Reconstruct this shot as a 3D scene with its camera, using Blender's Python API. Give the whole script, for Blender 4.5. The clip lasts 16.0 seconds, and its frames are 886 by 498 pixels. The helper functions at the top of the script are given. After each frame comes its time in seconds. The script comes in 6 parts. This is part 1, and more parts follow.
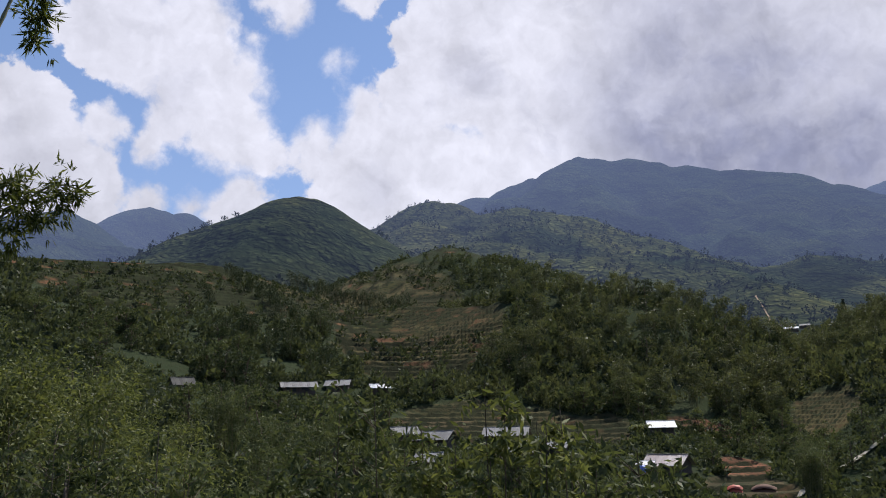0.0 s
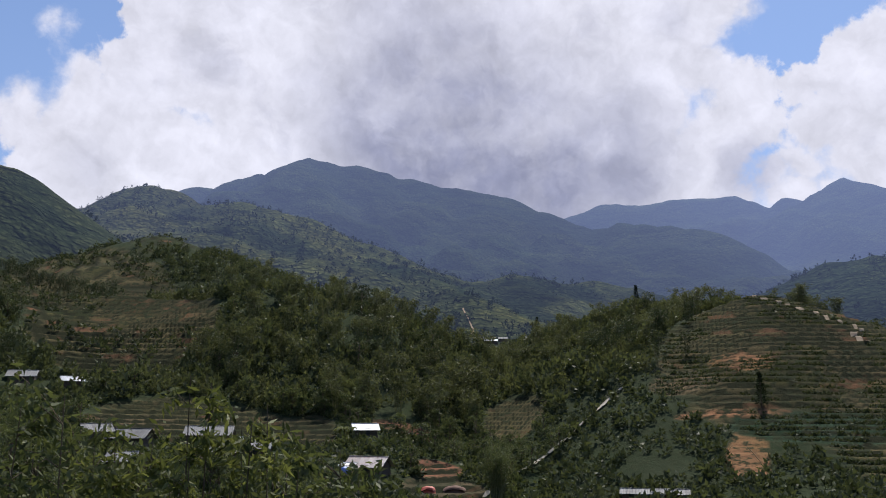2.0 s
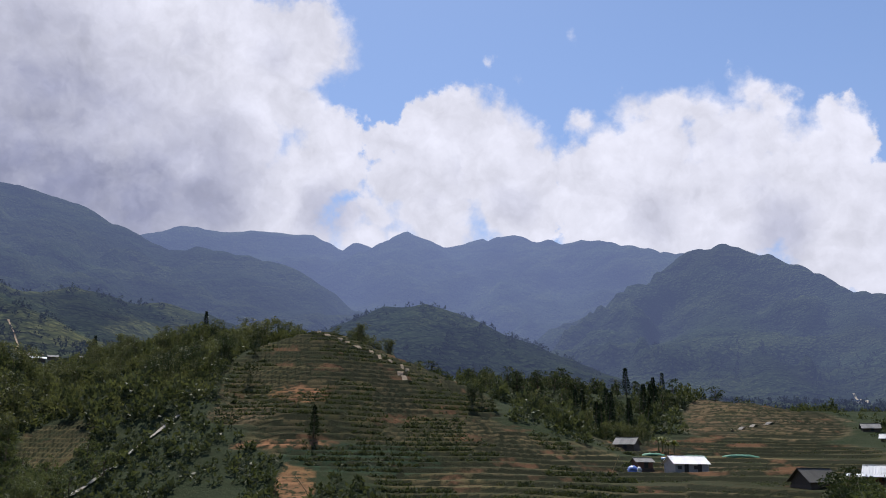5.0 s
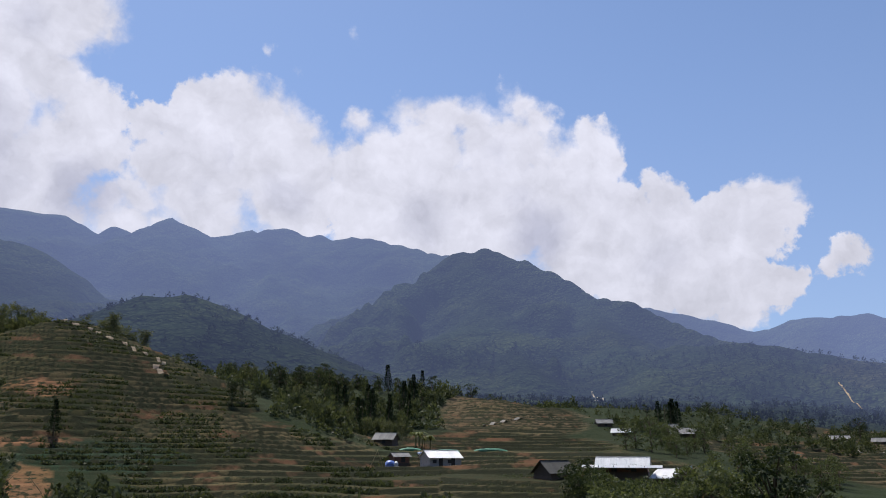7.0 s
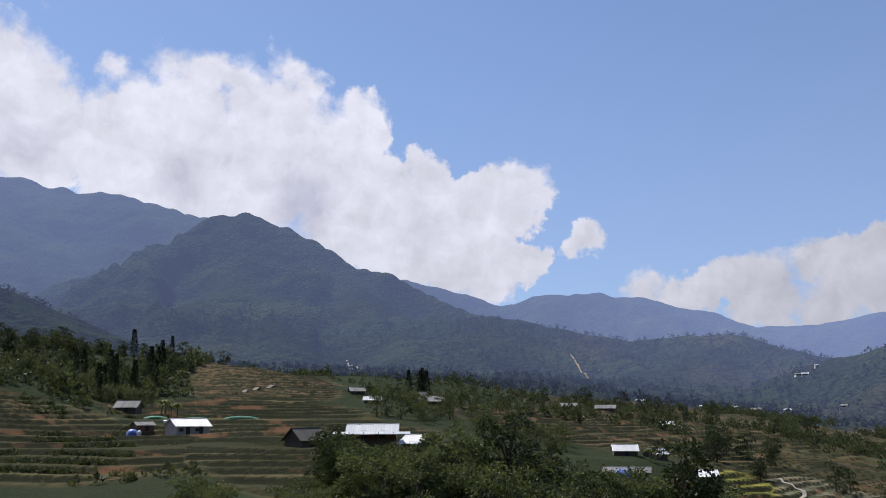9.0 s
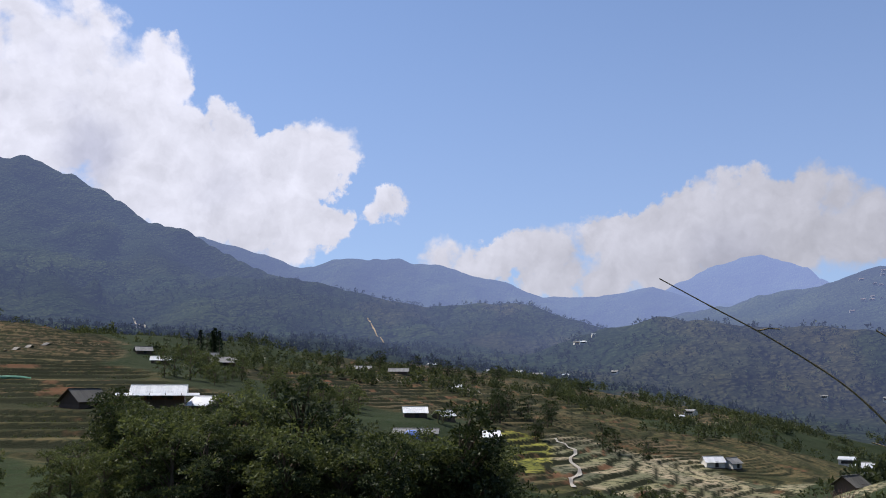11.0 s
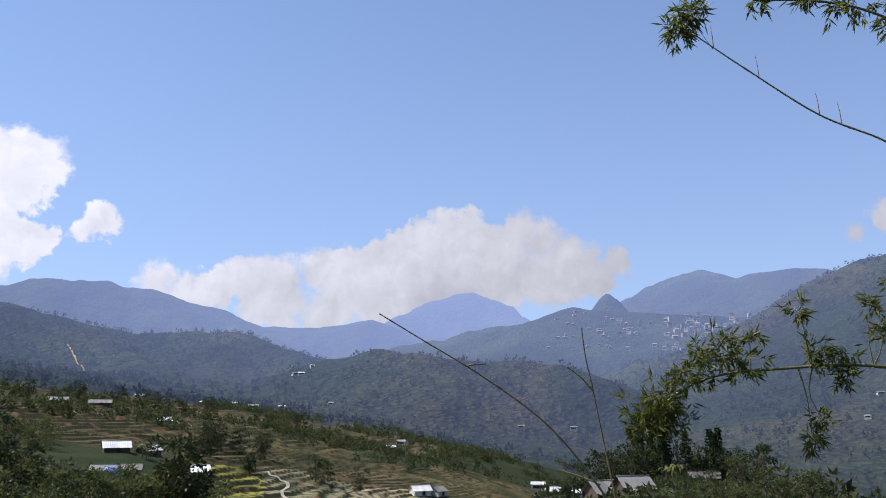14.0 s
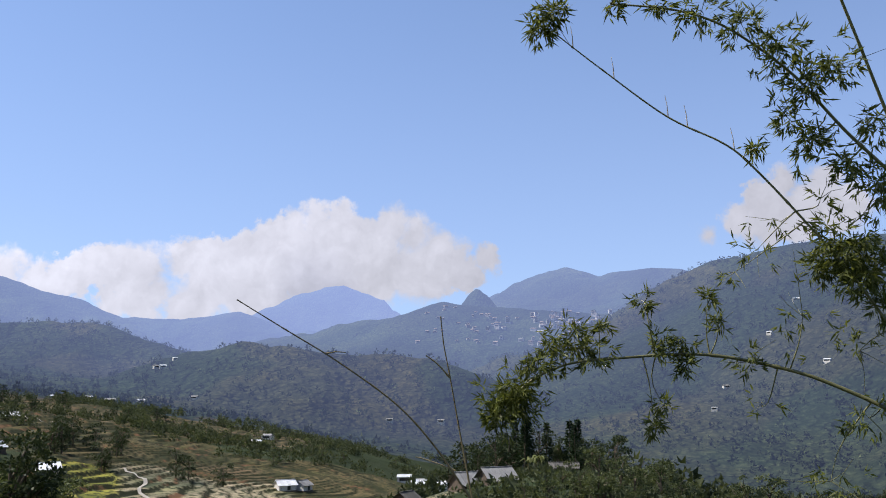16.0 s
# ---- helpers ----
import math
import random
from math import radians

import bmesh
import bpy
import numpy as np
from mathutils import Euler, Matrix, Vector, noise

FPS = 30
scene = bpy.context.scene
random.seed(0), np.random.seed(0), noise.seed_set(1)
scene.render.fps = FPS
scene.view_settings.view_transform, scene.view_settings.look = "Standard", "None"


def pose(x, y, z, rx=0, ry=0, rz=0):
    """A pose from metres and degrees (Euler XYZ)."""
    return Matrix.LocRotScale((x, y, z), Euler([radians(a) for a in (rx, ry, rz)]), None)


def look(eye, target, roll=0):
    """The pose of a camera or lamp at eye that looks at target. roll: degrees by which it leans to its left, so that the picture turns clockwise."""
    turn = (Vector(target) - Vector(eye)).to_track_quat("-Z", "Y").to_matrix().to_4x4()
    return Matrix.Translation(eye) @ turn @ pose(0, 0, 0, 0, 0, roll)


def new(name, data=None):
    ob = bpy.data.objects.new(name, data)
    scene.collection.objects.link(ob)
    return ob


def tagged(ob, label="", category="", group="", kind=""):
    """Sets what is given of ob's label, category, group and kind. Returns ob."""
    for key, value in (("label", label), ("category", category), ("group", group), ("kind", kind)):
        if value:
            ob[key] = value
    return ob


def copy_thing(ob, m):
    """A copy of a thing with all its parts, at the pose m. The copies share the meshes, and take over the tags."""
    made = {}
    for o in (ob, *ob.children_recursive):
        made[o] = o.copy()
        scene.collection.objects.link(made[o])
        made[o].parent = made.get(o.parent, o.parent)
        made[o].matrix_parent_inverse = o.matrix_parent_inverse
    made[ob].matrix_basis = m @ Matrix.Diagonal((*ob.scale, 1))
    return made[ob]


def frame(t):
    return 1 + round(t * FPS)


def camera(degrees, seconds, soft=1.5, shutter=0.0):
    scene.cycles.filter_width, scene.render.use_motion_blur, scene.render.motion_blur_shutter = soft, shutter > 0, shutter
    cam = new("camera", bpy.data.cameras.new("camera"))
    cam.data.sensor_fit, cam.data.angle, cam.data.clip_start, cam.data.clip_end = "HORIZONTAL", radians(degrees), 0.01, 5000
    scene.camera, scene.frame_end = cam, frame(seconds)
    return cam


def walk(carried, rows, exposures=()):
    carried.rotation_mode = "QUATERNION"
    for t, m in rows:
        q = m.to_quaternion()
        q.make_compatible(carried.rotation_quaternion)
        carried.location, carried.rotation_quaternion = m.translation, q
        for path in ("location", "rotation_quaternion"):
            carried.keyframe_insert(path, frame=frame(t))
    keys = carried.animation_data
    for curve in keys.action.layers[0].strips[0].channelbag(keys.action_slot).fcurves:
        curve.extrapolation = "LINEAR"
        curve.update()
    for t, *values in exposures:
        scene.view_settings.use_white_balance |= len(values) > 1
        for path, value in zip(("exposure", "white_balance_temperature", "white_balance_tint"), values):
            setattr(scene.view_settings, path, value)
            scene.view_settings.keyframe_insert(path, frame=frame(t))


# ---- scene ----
cam = camera(55.2, 16.0, 1.0)

# camera: one spot on the slope, turning to the right
PATH = [
    (0.0, 0.13, 11.85, -1.30, 0.000, 0.000),
    (0.5, -3.27, 11.49, -1.04, 0.000, 0.000),
    (1.0, -8.55, 11.91, -0.86, 0.000, 0.000),
    (1.5, -13.94, 11.74, -0.46, 0.000, 0.000),
    (2.0, -18.84, 11.72, 0.06, 0.000, 0.000),
    (2.5, -23.96, 11.95, 0.56, 0.000, 0.000),
    (3.0, -29.22, 12.49, 0.91, 0.000, 0.000),
    (3.5, -34.18, 13.11, 0.97, 0.000, 0.000),
    (4.0, -38.96, 13.44, 0.95, 0.000, 0.000),
    (6.5, -59.25, 13.76, 0.22, 0.024, 0.011),
    (7.0, -63.34, 13.65, 0.10, 0.029, 0.013),
    (7.5, -67.40, 13.95, 0.26, 0.034, 0.015),
    (8.0, -71.96, 13.98, 0.29, 0.039, 0.018),
    (8.5, -76.38, 12.98, 0.03, 0.044, 0.020),
    (9.0, -79.69, 11.51, -0.32, 0.049, 0.022),
    (11.5, -96.67, 9.17, 0.02, 0.073, 0.033),
    (12.0, -100.08, 9.48, -0.38, 0.058, 0.045),
    (12.5, -103.63, 10.03, -0.49, 0.074, 0.040),
    (13.0, -106.44, 10.74, -0.45, 0.110, 0.030),
    (13.5, -109.21, 10.98, -0.23, 0.115, 0.028),
    (14.0, -112.02, 11.11, -0.08, 0.073, 0.040),
    (14.5, -114.69, 11.13, -0.06, 0.030, 0.030),
    (15.0, -117.26, 11.04, -0.04, 0.020, 0.017),
    (15.5, -119.10, 10.85, -0.22, 0.005, 0.006),
    (16.0, -120.78, 10.65, -0.30, 0.000, 0.000),
]
# a hand-held turn: bearing, tilt and lean, and a few centimetres of sway to the left and upwards
walk(cam, [(t, pose(0.47 * s, 0.88 * s, u) @ pose(0, 0, 0, 0, 0, a) @ pose(0, 0, 0, 90 + p) @ pose(0, 0, 0, 0, 0, r)) for t, a, p, r, s, u in PATH],
     [(0, 0.0), (4, 0.0), (7, -0.1), (9, -0.08), (12.5, 0.12), (16, 0.32)])

D2R = math.pi / 180


def polar(az, r, el=None, z=0.0):
    """A place by its bearing (clockwise from +y), its distance on the plan, and its elevation angle or height."""
    return Vector((r * math.sin(az * D2R), r * math.cos(az * D2R), r * math.tan(el * D2R) if el is not None else z))


# ---------------------------------------------------------------- light
SUN_AZ, SUN_EL = 38.0, 56.0
sun = new("sun", bpy.data.lights.new("sun", "SUN"))
sun.data.energy, sun.data.angle, sun.data.color = 5.0, radians(0.5), (1.0, 0.95, 0.87)
sun.matrix_world = look(polar(SUN_AZ, 100, SUN_EL), (0, 0, 0))


class Nodes:
    """Shorthand for building node trees."""

    def __init__(self, tree):
        self.tree = tree
        tree.nodes.clear()

    def add(self, kind, **values):
        node = self.tree.nodes.new(kind)
        for key, value in values.items():
            if key == "op":
                node.operation = value
            elif key == "blend":
                node.blend_type = value
        return node

    def link(self, a, b):
        self.tree.links.new(a, b)

    def put(self, socket, value):
        if isinstance(value, bpy.types.NodeSocket):
            self.link(value, socket)
        elif value is not None:
            socket.default_value = value

    def math(self, op, a, b=None, c=None, clamp=False):
        n = self.add("ShaderNodeMath", op=op)
        n.use_clamp = clamp
        for i, v in enumerate((a, b, c)):
            self.put(n.inputs[i], v)
        return n.outputs[0]

    def vec(self, op, a, b=None, scale=None):
        n = self.add("ShaderNodeVectorMath", op=op)
        self.put(n.inputs[0], a)
        self.put(n.inputs[1], b)
        if scale is not None:
            self.put(n.inputs["Scale"], scale)
        return n.outputs["Value"] if op in ("DISTANCE", "LENGTH", "DOT_PRODUCT") else n.outputs[0]

    def mix(self, fac, a, b, blend="MIX"):
        n = self.add("ShaderNodeMix")
        n.data_type, n.blend_type = "RGBA", blend
        self.put(n.inputs[0], fac)
        for s, v in ((n.inputs[6], a), (n.inputs[7], b)):
            self.put(s, v if isinstance(v, bpy.types.NodeSocket) or len(v) == 4 else (*v, 1))
        return n.outputs[2]

    def noise(self, vector, scale, detail=4.0, rough=0.55, color=False):
        n = self.add("ShaderNodeTexNoise")
        self.put(n.inputs["Vector"], vector)
        n.inputs["Scale"].default_value = scale
        n.inputs["Detail"].default_value = detail
        n.inputs["Roughness"].default_value = rough
        return n.outputs[1] if color else n.outputs[0]

    def span(self, value, a, b, lo=0.0, hi=1.0, smooth=True):
        n = self.add("ShaderNodeMapRange")
        n.interpolation_type = "SMOOTHSTEP" if smooth else "LINEAR"
        self.put(n.inputs[0], value)
        for i, v in enumerate((a, b, lo, hi)):
            n.inputs[i + 1].default_value = v
        return n.outputs[0]


# fair-weather cumulus: heaps of cloud by bearing, elevation and half width in degrees
HEAPS = []


def cloud(*heaps):
    HEAPS.extend(heaps)


cloud((-28.3, 18.9, 3.19), (-26.2, 17.5, 2.62), (-24.8, 15.9, 2.81), (-23.1, 14.8, 1.88), (-27.3, 15.0, 3.19), (-23.0, 19.2, 1.27), (-20.0, 18.3, 0.97), (-23.8, 25.3, 1.88), (-20.9, 25.0, 3.56), (-17.9, 25.4, 3.19), (-17.4, 22.6, 3.19), (-15.5, 21.0, 2.81), (-14.3, 19.2, 2.44), (-13.6, 23.3, 1.35), (-12.3, 17.9, 1.35), (-18.8, 20.0, 1.50))  # left bank
cloud((-17.1, 14.7, 0.90), (-14.9, 14.2, 1.27), (-8.9, 18.6, 1.95), (-6.1, 19.5, 1.88), (-3.7, 19.2, 1.88), (-6.5, 17.3, 2.62), (-7.3, 14.6, 2.25), (-4.2, 15.4, 2.62), (-1.0, 17.2, 3.19), (2.2, 16.8, 3.00), (-2.5, 22.1, 1.88), (-5.7, 21.0, 1.43), (-7.1, 24.1, 0.67), (-11.4, 27.8, 1.50), (-5.7, 28.2, 0.90), (0.5, 26.1, 3.00), (2.9, 23.8, 4.69), (-13.1, 25.3, 0.38))  # hill bank
cloud((9.0, 24.2, 6.38), (-0.9, 21.7, 2.62), (6.7, 19.6, 4.50), (14.8, 22.9, 7.12), (20.4, 22.9, 7.12), (25.3, 20.3, 7.12), (19.8, 17.3, 4.50), (24.8, 15.9, 4.12))  # great cloud
cloud((39.6, 26.2, 1.20), (37.9, 27.1, 2.44), (35.1, 25.9, 3.56), (36.5, 22.9, 2.25), (39.1, 20.7, 2.17), (40.2, 19.0, 1.50), (37.5, 18.5, 2.81), (35.5, 17.1, 2.81), (40.9, 15.7, 1.35), (30.5, 21.0, 5.25), (26.5, 25.1, 6.00), (24.5, 19.2, 4.88), (30.9, 16.5, 3.38), (37.0, 15.5, 2.06))  # great cloud east
cloud((47.1, 22.0, 2.10), (49.1, 22.4, 1.88), (51.2, 22.1, 1.65), (45.3, 20.7, 1.12), (43.2, 21.0, 1.05), (52.5, 21.0, 1.88), (48.5, 19.4, 3.38), (44.3, 18.1, 2.06), (53.4, 19.1, 2.06), (55.7, 18.9, 1.05), (46.9, 16.7, 3.00), (52.4, 16.8, 3.00), (42.5, 16.1, 1.69), (42.3, 14.7, 1.35), (50.5, 26.0, -0.24), (52.9, 25.2, -0.28), (56.4, 27.5, -0.20))  # first cumulus
cloud((61.1, 22.4, 1.20), (63.5, 22.3, 1.50), (65.6, 22.1, 1.35), (68.5, 23.2, 0.94), (70.1, 22.1, 1.05), (59.2, 20.2, 1.57), (57.6, 19.6, 0.97), (62.4, 19.6, 2.81), (67.2, 20.1, 2.81), (70.0, 19.9, 1.57), (74.1, 20.4, 1.35), (74.6, 19.2, 0.97), (72.0, 18.3, 2.25), (64.0, 16.6, 3.38), (68.8, 16.7, 3.38), (58.5, 17.2, 2.81), (74.0, 16.2, 2.06), (61.7, 14.7, 2.25), (66.5, 14.0, 2.25), (57.7, 21.9, 0.60))  # second cumulus
cloud((78.3, 16.7, 1.05), (76.3, 15.4, 1.88), (72.0, 14.0, 2.44), (79.7, 15.0, 1.43), (83.5, 15.3, 1.57), (85.2, 15.9, 1.12), (86.0, 14.8, 0.82), (81.9, 14.0, 2.25), (78.9, 13.0, 2.25), (75.8, 12.7, 2.06), (84.4, 13.5, 1.27), (83.2, 11.0, 1.72), (80.6, 10.3, 1.69), (85.3, 10.5, 1.12), (82.9, 9.1, 1.27), (77.6, 10.4, 1.50), (73.5, 12.0, 1.50), (89.3, 11.9, 0.55), (88.3, 11.5, 0.3), (90.0, 12.2, 0.3))  # cumulus foot
cloud((93.0, 8.1, 0.82), (95.0, 8.0, 0.75), (96.9, 8.1, 0.97), (99.2, 8.7, 1.12), (101.1, 9.1, 1.12), (103.5, 9.5, 1.27), (105.4, 9.8, 1.20), (107.3, 9.8, 1.50), (109.5, 10.9, 1.43), (110.7, 11.7, 1.20), (112.1, 12.2, 1.12), (113.4, 12.1, 1.20), (115.3, 11.6, 1.05), (117.1, 11.9, 1.12), (118.8, 11.4, 1.20), (120.4, 10.9, 1.20), (121.4, 10.5, 0.82), (121.9, 9.3, 0.90))  # valley cloud
cloud((112.4, 9.6, 2.62), (115.9, 9.4, 2.62), (119.3, 8.9, 2.06), (104.9, 8.0, 1.69), (101.1, 7.3, 1.27), (108.7, 8.3, 2.06), (107.9, 7.2, 1.50), (123.7, 10.0, 0.60), (122.5, 9.0, 0.75), (99.2, 6.7, 0.75))  # valley cloud east
cloud((138.0, 11.2, 0.45), (140.2, 11.9, 0.75), (142.0, 12.8, 0.90), (143.5, 13.8, 0.56), (141.9, 11.6, 1.05), (143.6, 11.9, 1.12), (145.8, 13.7, 0.75), (146.3, 12.6, 1.05), (146.9, 11.8, 0.90), (145.0, 12.4, 0.67))  # slope cloud
cloud((-20, 14.6, 1.2), (-14, 14.6, 1.8), (-4, 14.8, 1.6), (34, 14.2, 2.2), (38, 14.0, 2.0), (41, 14.4, 1.4), (44, 14.0, 1.4), (48, 14.6, 2.2), (53, 15.0, 2.2), (58, 13.8, 2.0), (62, 13.4, 1.8), (72, 11.4, 1.8), (76, 9.6, 1.6), (104, 6.6, 1.2), (108, 6.8, 1.2))  # cloud low on the ranges
# where the clouds are deepest, and so greyest: bearing, elevation, half width, depth
SHADE = [(18.2, 19.6, 8.6, 0.95), (25.9, 16.1, 5.6, 0.9), (10.8, 21.9, 4.1, 0.35), (21.3, 19.9, 8.6, 0.8), (23.0, 16.2, 4.9, 0.9), (30.9, 16.1, 3.4, 0.75), (16.3, 25.9, 6.0, 0.45), (30.0, 17.3, 6.4, 0.6), (70.0, 14.4, 2.6, 0.5), (52.4, 16.8, 2.2, 0.3), (61.7, 15.4, 2.6, 0.35), (78.1, 12.7, 2.2, 0.2), (-4.9, 16.1, 2.2, 0.25), (-26.8, 15.7, 3.0, 0.2), (-18.8, 21.4, 2.2, 0.2), (112.3, 7.8, 3.4, 0.3), (39.3, 16.0, 2.6, 0.5)]
world = bpy.data.worlds.new("sky")
scene.world = world
world.use_nodes = True
k = Nodes(world.node_tree)
sky = k.add("ShaderNodeTexSky")
sky.sky_type, sky.sun_disc = "NISHITA", False
sky.sun_elevation, sky.sun_rotation = radians(SUN_EL), radians(SUN_AZ)
sky.altitude, sky.air_density, sky.dust_density, sky.ozone_density = 1500, 1.0, 1.0, 3.0
way = k.vec("NORMALIZE", k.add("ShaderNodeTexCoord").outputs["Generated"])


def billow(vector, scale, detail=3.0):
    """Rounded knobs, as on a cauliflower: 0 in the creases, about 1 on the knobs."""
    n = k.add("ShaderNodeTexVoronoi")
    k.put(n.inputs["Vector"], vector)
    n.feature = "SMOOTH_F1"
    n.normalize = True
    n.inputs["Scale"].default_value, n.inputs["Detail"].default_value = scale, detail
    n.inputs["Roughness"].default_value, n.inputs["Smoothness"].default_value = 0.55, 0.35
    return k.math("SUBTRACT", 1.0, n.outputs["Distance"])


wob = k.vec("SUBTRACT", k.noise(way, 16.0, 5, 0.6, True), (0.5, 0.5, 0.5))
bent = k.vec("ADD", way, k.vec("SCALE", wob, scale=0.045))
heap = None
for az, el, size in HEAPS:
    d = k.vec("DISTANCE", bent, tuple(polar(az, 1, el).normalized()))
    v = k.math("MULTIPLY_ADD", d, -1 / D2R, size)
    heap = v if heap is None else k.math("SMOOTH_MAX", heap, v, 0.5)
# knobs at two sizes stand out from the heaps, and thin veils fray at some edges
knob = billow(bent, 26.0)
knobs = k.math("MULTIPLY_ADD", knob, 2.6, -1.42)
fray = k.math("MULTIPLY_ADD", k.noise(way, 60.0, 6, 0.65), 1.5, -0.75)
body = k.math("ADD", k.math("ADD", heap, knobs), fray)
soft_edge = k.span(k.noise(way, 6.0, 3), 0.40, 0.66, 0.4, 1.8)
cover = k.math("DIVIDE", k.math("ADD", body, 0.25), soft_edge, clamp=True)
cover = k.span(cover, 0.0, 1.0, 0.0, 0.985)
# light falls from the sun's side: knobs are lit on it and shaded off it
sunward = tuple(polar(SUN_AZ, 1, SUN_EL).normalized() * 0.014)
lift = k.vec("ADD", bent, sunward)
relief = k.math("SUBTRACT", knob, billow(lift, 26.0))
roll_ = k.math("SUBTRACT", k.noise(bent, 11.0, 5, 0.6), k.noise(k.vec("ADD", bent, tuple(polar(SUN_AZ, 1, SUN_EL).normalized() * 0.03)), 11.0, 5, 0.6))
fine = k.math("ADD", k.math("MULTIPLY_ADD", relief, 0.42, 0.98), k.math("MULTIPLY", roll_, 0.5), clamp=False)
deep = None
for az, el, size, depth in SHADE:
    d = k.vec("DISTANCE", bent, tuple(polar(az, 1, el).normalized()))
    v = k.span(d, size * 0.25 * D2R, size * 1.35 * D2R, depth, 0.0)
    deep = v if deep is None else k.math("SMOOTH_MAX", deep, v, 0.15)
lobes = k.noise(bent, 7.0, 5, 0.6)
grey = k.math("MULTIPLY", deep, k.span(lobes, 0.3, 0.62, 0.6, 1.12))
grey = k.math("MAXIMUM", grey, k.math("MULTIPLY", k.span(heap, 0.6, 4.0), k.span(lobes, 0.42, 0.62, 0.0, 0.36)))
white = k.mix(grey, (0.94, 0.945, 1.08), (0.32, 0.34, 0.50))
# towards the sun the clouds glow, away from it they are duller
glow = k.span(k.vec("DOT_PRODUCT", way, tuple(polar(SUN_AZ, 1, SUN_EL).normalized())), 0.1, 0.68, 0.58, 0.98)
lit = k.vec("SCALE", white, scale=k.math("MULTIPLY", fine, glow))
# valley haze whitens the sky low down
low = k.math("ARCSINE", k.add("ShaderNodeSeparateXYZ").outputs["Z"])
k.link(way, k.tree.nodes["Separate XYZ"].inputs[0])
air_tint = k.mix(1.0, sky.outputs[0], (0.84, 0.91, 1.0), "MULTIPLY")
haze = k.mix(k.span(low, 0.0, 0.55, 0.6, 0.22), air_tint, (2.45, 3.05, 4.75))
back_sky, back_cloud, blend_, out_ = k.add("ShaderNodeBackground"), k.add("ShaderNodeBackground"), k.add("ShaderNodeMixShader"), k.add("ShaderNodeOutputWorld")
k.link(haze, back_sky.inputs[0])
back_sky.inputs[1].default_value = 0.15
k.link(lit, back_cloud.inputs[0])
back_cloud.inputs[1].default_value = 0.92
k.link(cover, blend_.inputs[0])
k.link(back_sky.outputs[0], blend_.inputs[1])
k.link(back_cloud.outputs[0], blend_.inputs[2])
k.link(blend_.outputs[0], out_.inputs[0])

# ---------------------------------------------------------------- materials


def material(name):
    m = bpy.data.materials.new(name)
    m.use_nodes = True
    n = Nodes(m.node_tree)
    b, o = n.add("ShaderNodeBsdfPrincipled"), n.add("ShaderNodeOutputMaterial")
    n.link(b.outputs[0], o.inputs[0])
    return m, n, b, o


def leaf_material(name, dark, light, through_light=0.35, rough=0.5):
    """Foliage: each leaf has its own tint, each plant its own shade, and light passes through."""
    m, n, b, o = material(name)
    g = n.add("ShaderNodeNewGeometry")
    ob = n.add("ShaderNodeObjectInfo")
    place = g.outputs["Position"]
    t = n.math("ADD", n.math("MULTIPLY", g.outputs["Random Per Island"], 0.75), n.math("MULTIPLY", n.noise(place, 0.09, 4), 0.5))
    t = n.math("ADD", t, n.math("MULTIPLY_ADD", ob.outputs["Random"], 0.3, -0.2), clamp=True)
    col = n.mix(t, dark, light)
    n.link(col, b.inputs["Base Color"])
    b.inputs["Roughness"].default_value = rough
    b.inputs["Specular IOR Level"].default_value = 0.08
    tr = n.add("ShaderNodeBsdfTranslucent")
    n.link(n.mix(1.0, col, (1.0, 1.0, 0.55), "MULTIPLY"), tr.inputs[0])
    mx = n.add("ShaderNodeMixShader")
    mx.inputs[0].default_value = through_light
    n.link(b.outputs[0], mx.inputs[1])
    n.link(tr.outputs[0], mx.inputs[2])
    n.link(mx.outputs[0], o.inputs[0])
    return m


def plain(name, a, b_, scale, rough=0.7, metal=0.0, bump=0.0, stretch=(1, 1, 1), spot=None):
    """A worn surface: two tones at two scales, a little relief, a tint of its own for each piece."""
    m, n, b, o = material(name)
    pos = n.vec("MULTIPLY", n.add("ShaderNodeTexCoord").outputs["Object"], stretch)
    big, small = n.noise(pos, scale, 5, 0.6), n.noise(pos, scale * 9, 4, 0.6)
    rnd = n.add("ShaderNodeObjectInfo").outputs["Random"]
    t = n.math("ADD", n.math("MULTIPLY", big, 0.7), n.math("MULTIPLY", small, 0.5))
    t = n.math("ADD", t, n.math("MULTIPLY_ADD", rnd, 0.5, -0.3), clamp=True)
    col = n.mix(t, a, b_)
    if spot:
        col = n.mix(n.span(n.noise(pos, scale * 2.3, 6, 0.65), 0.56, 0.68), col, spot)
    n.link(col, b.inputs["Base Color"])
    b.inputs["Roughness"].default_value = rough
    b.inputs["Metallic"].default_value = metal
    if bump:
        bp = n.add("ShaderNodeBump")
        bp.inputs["Strength"].default_value = bump
        bp.inputs["Distance"].default_value = 0.05
        n.link(small, bp.inputs["Height"])
        n.link(bp.outputs[0], b.inputs["Normal"])
    return m


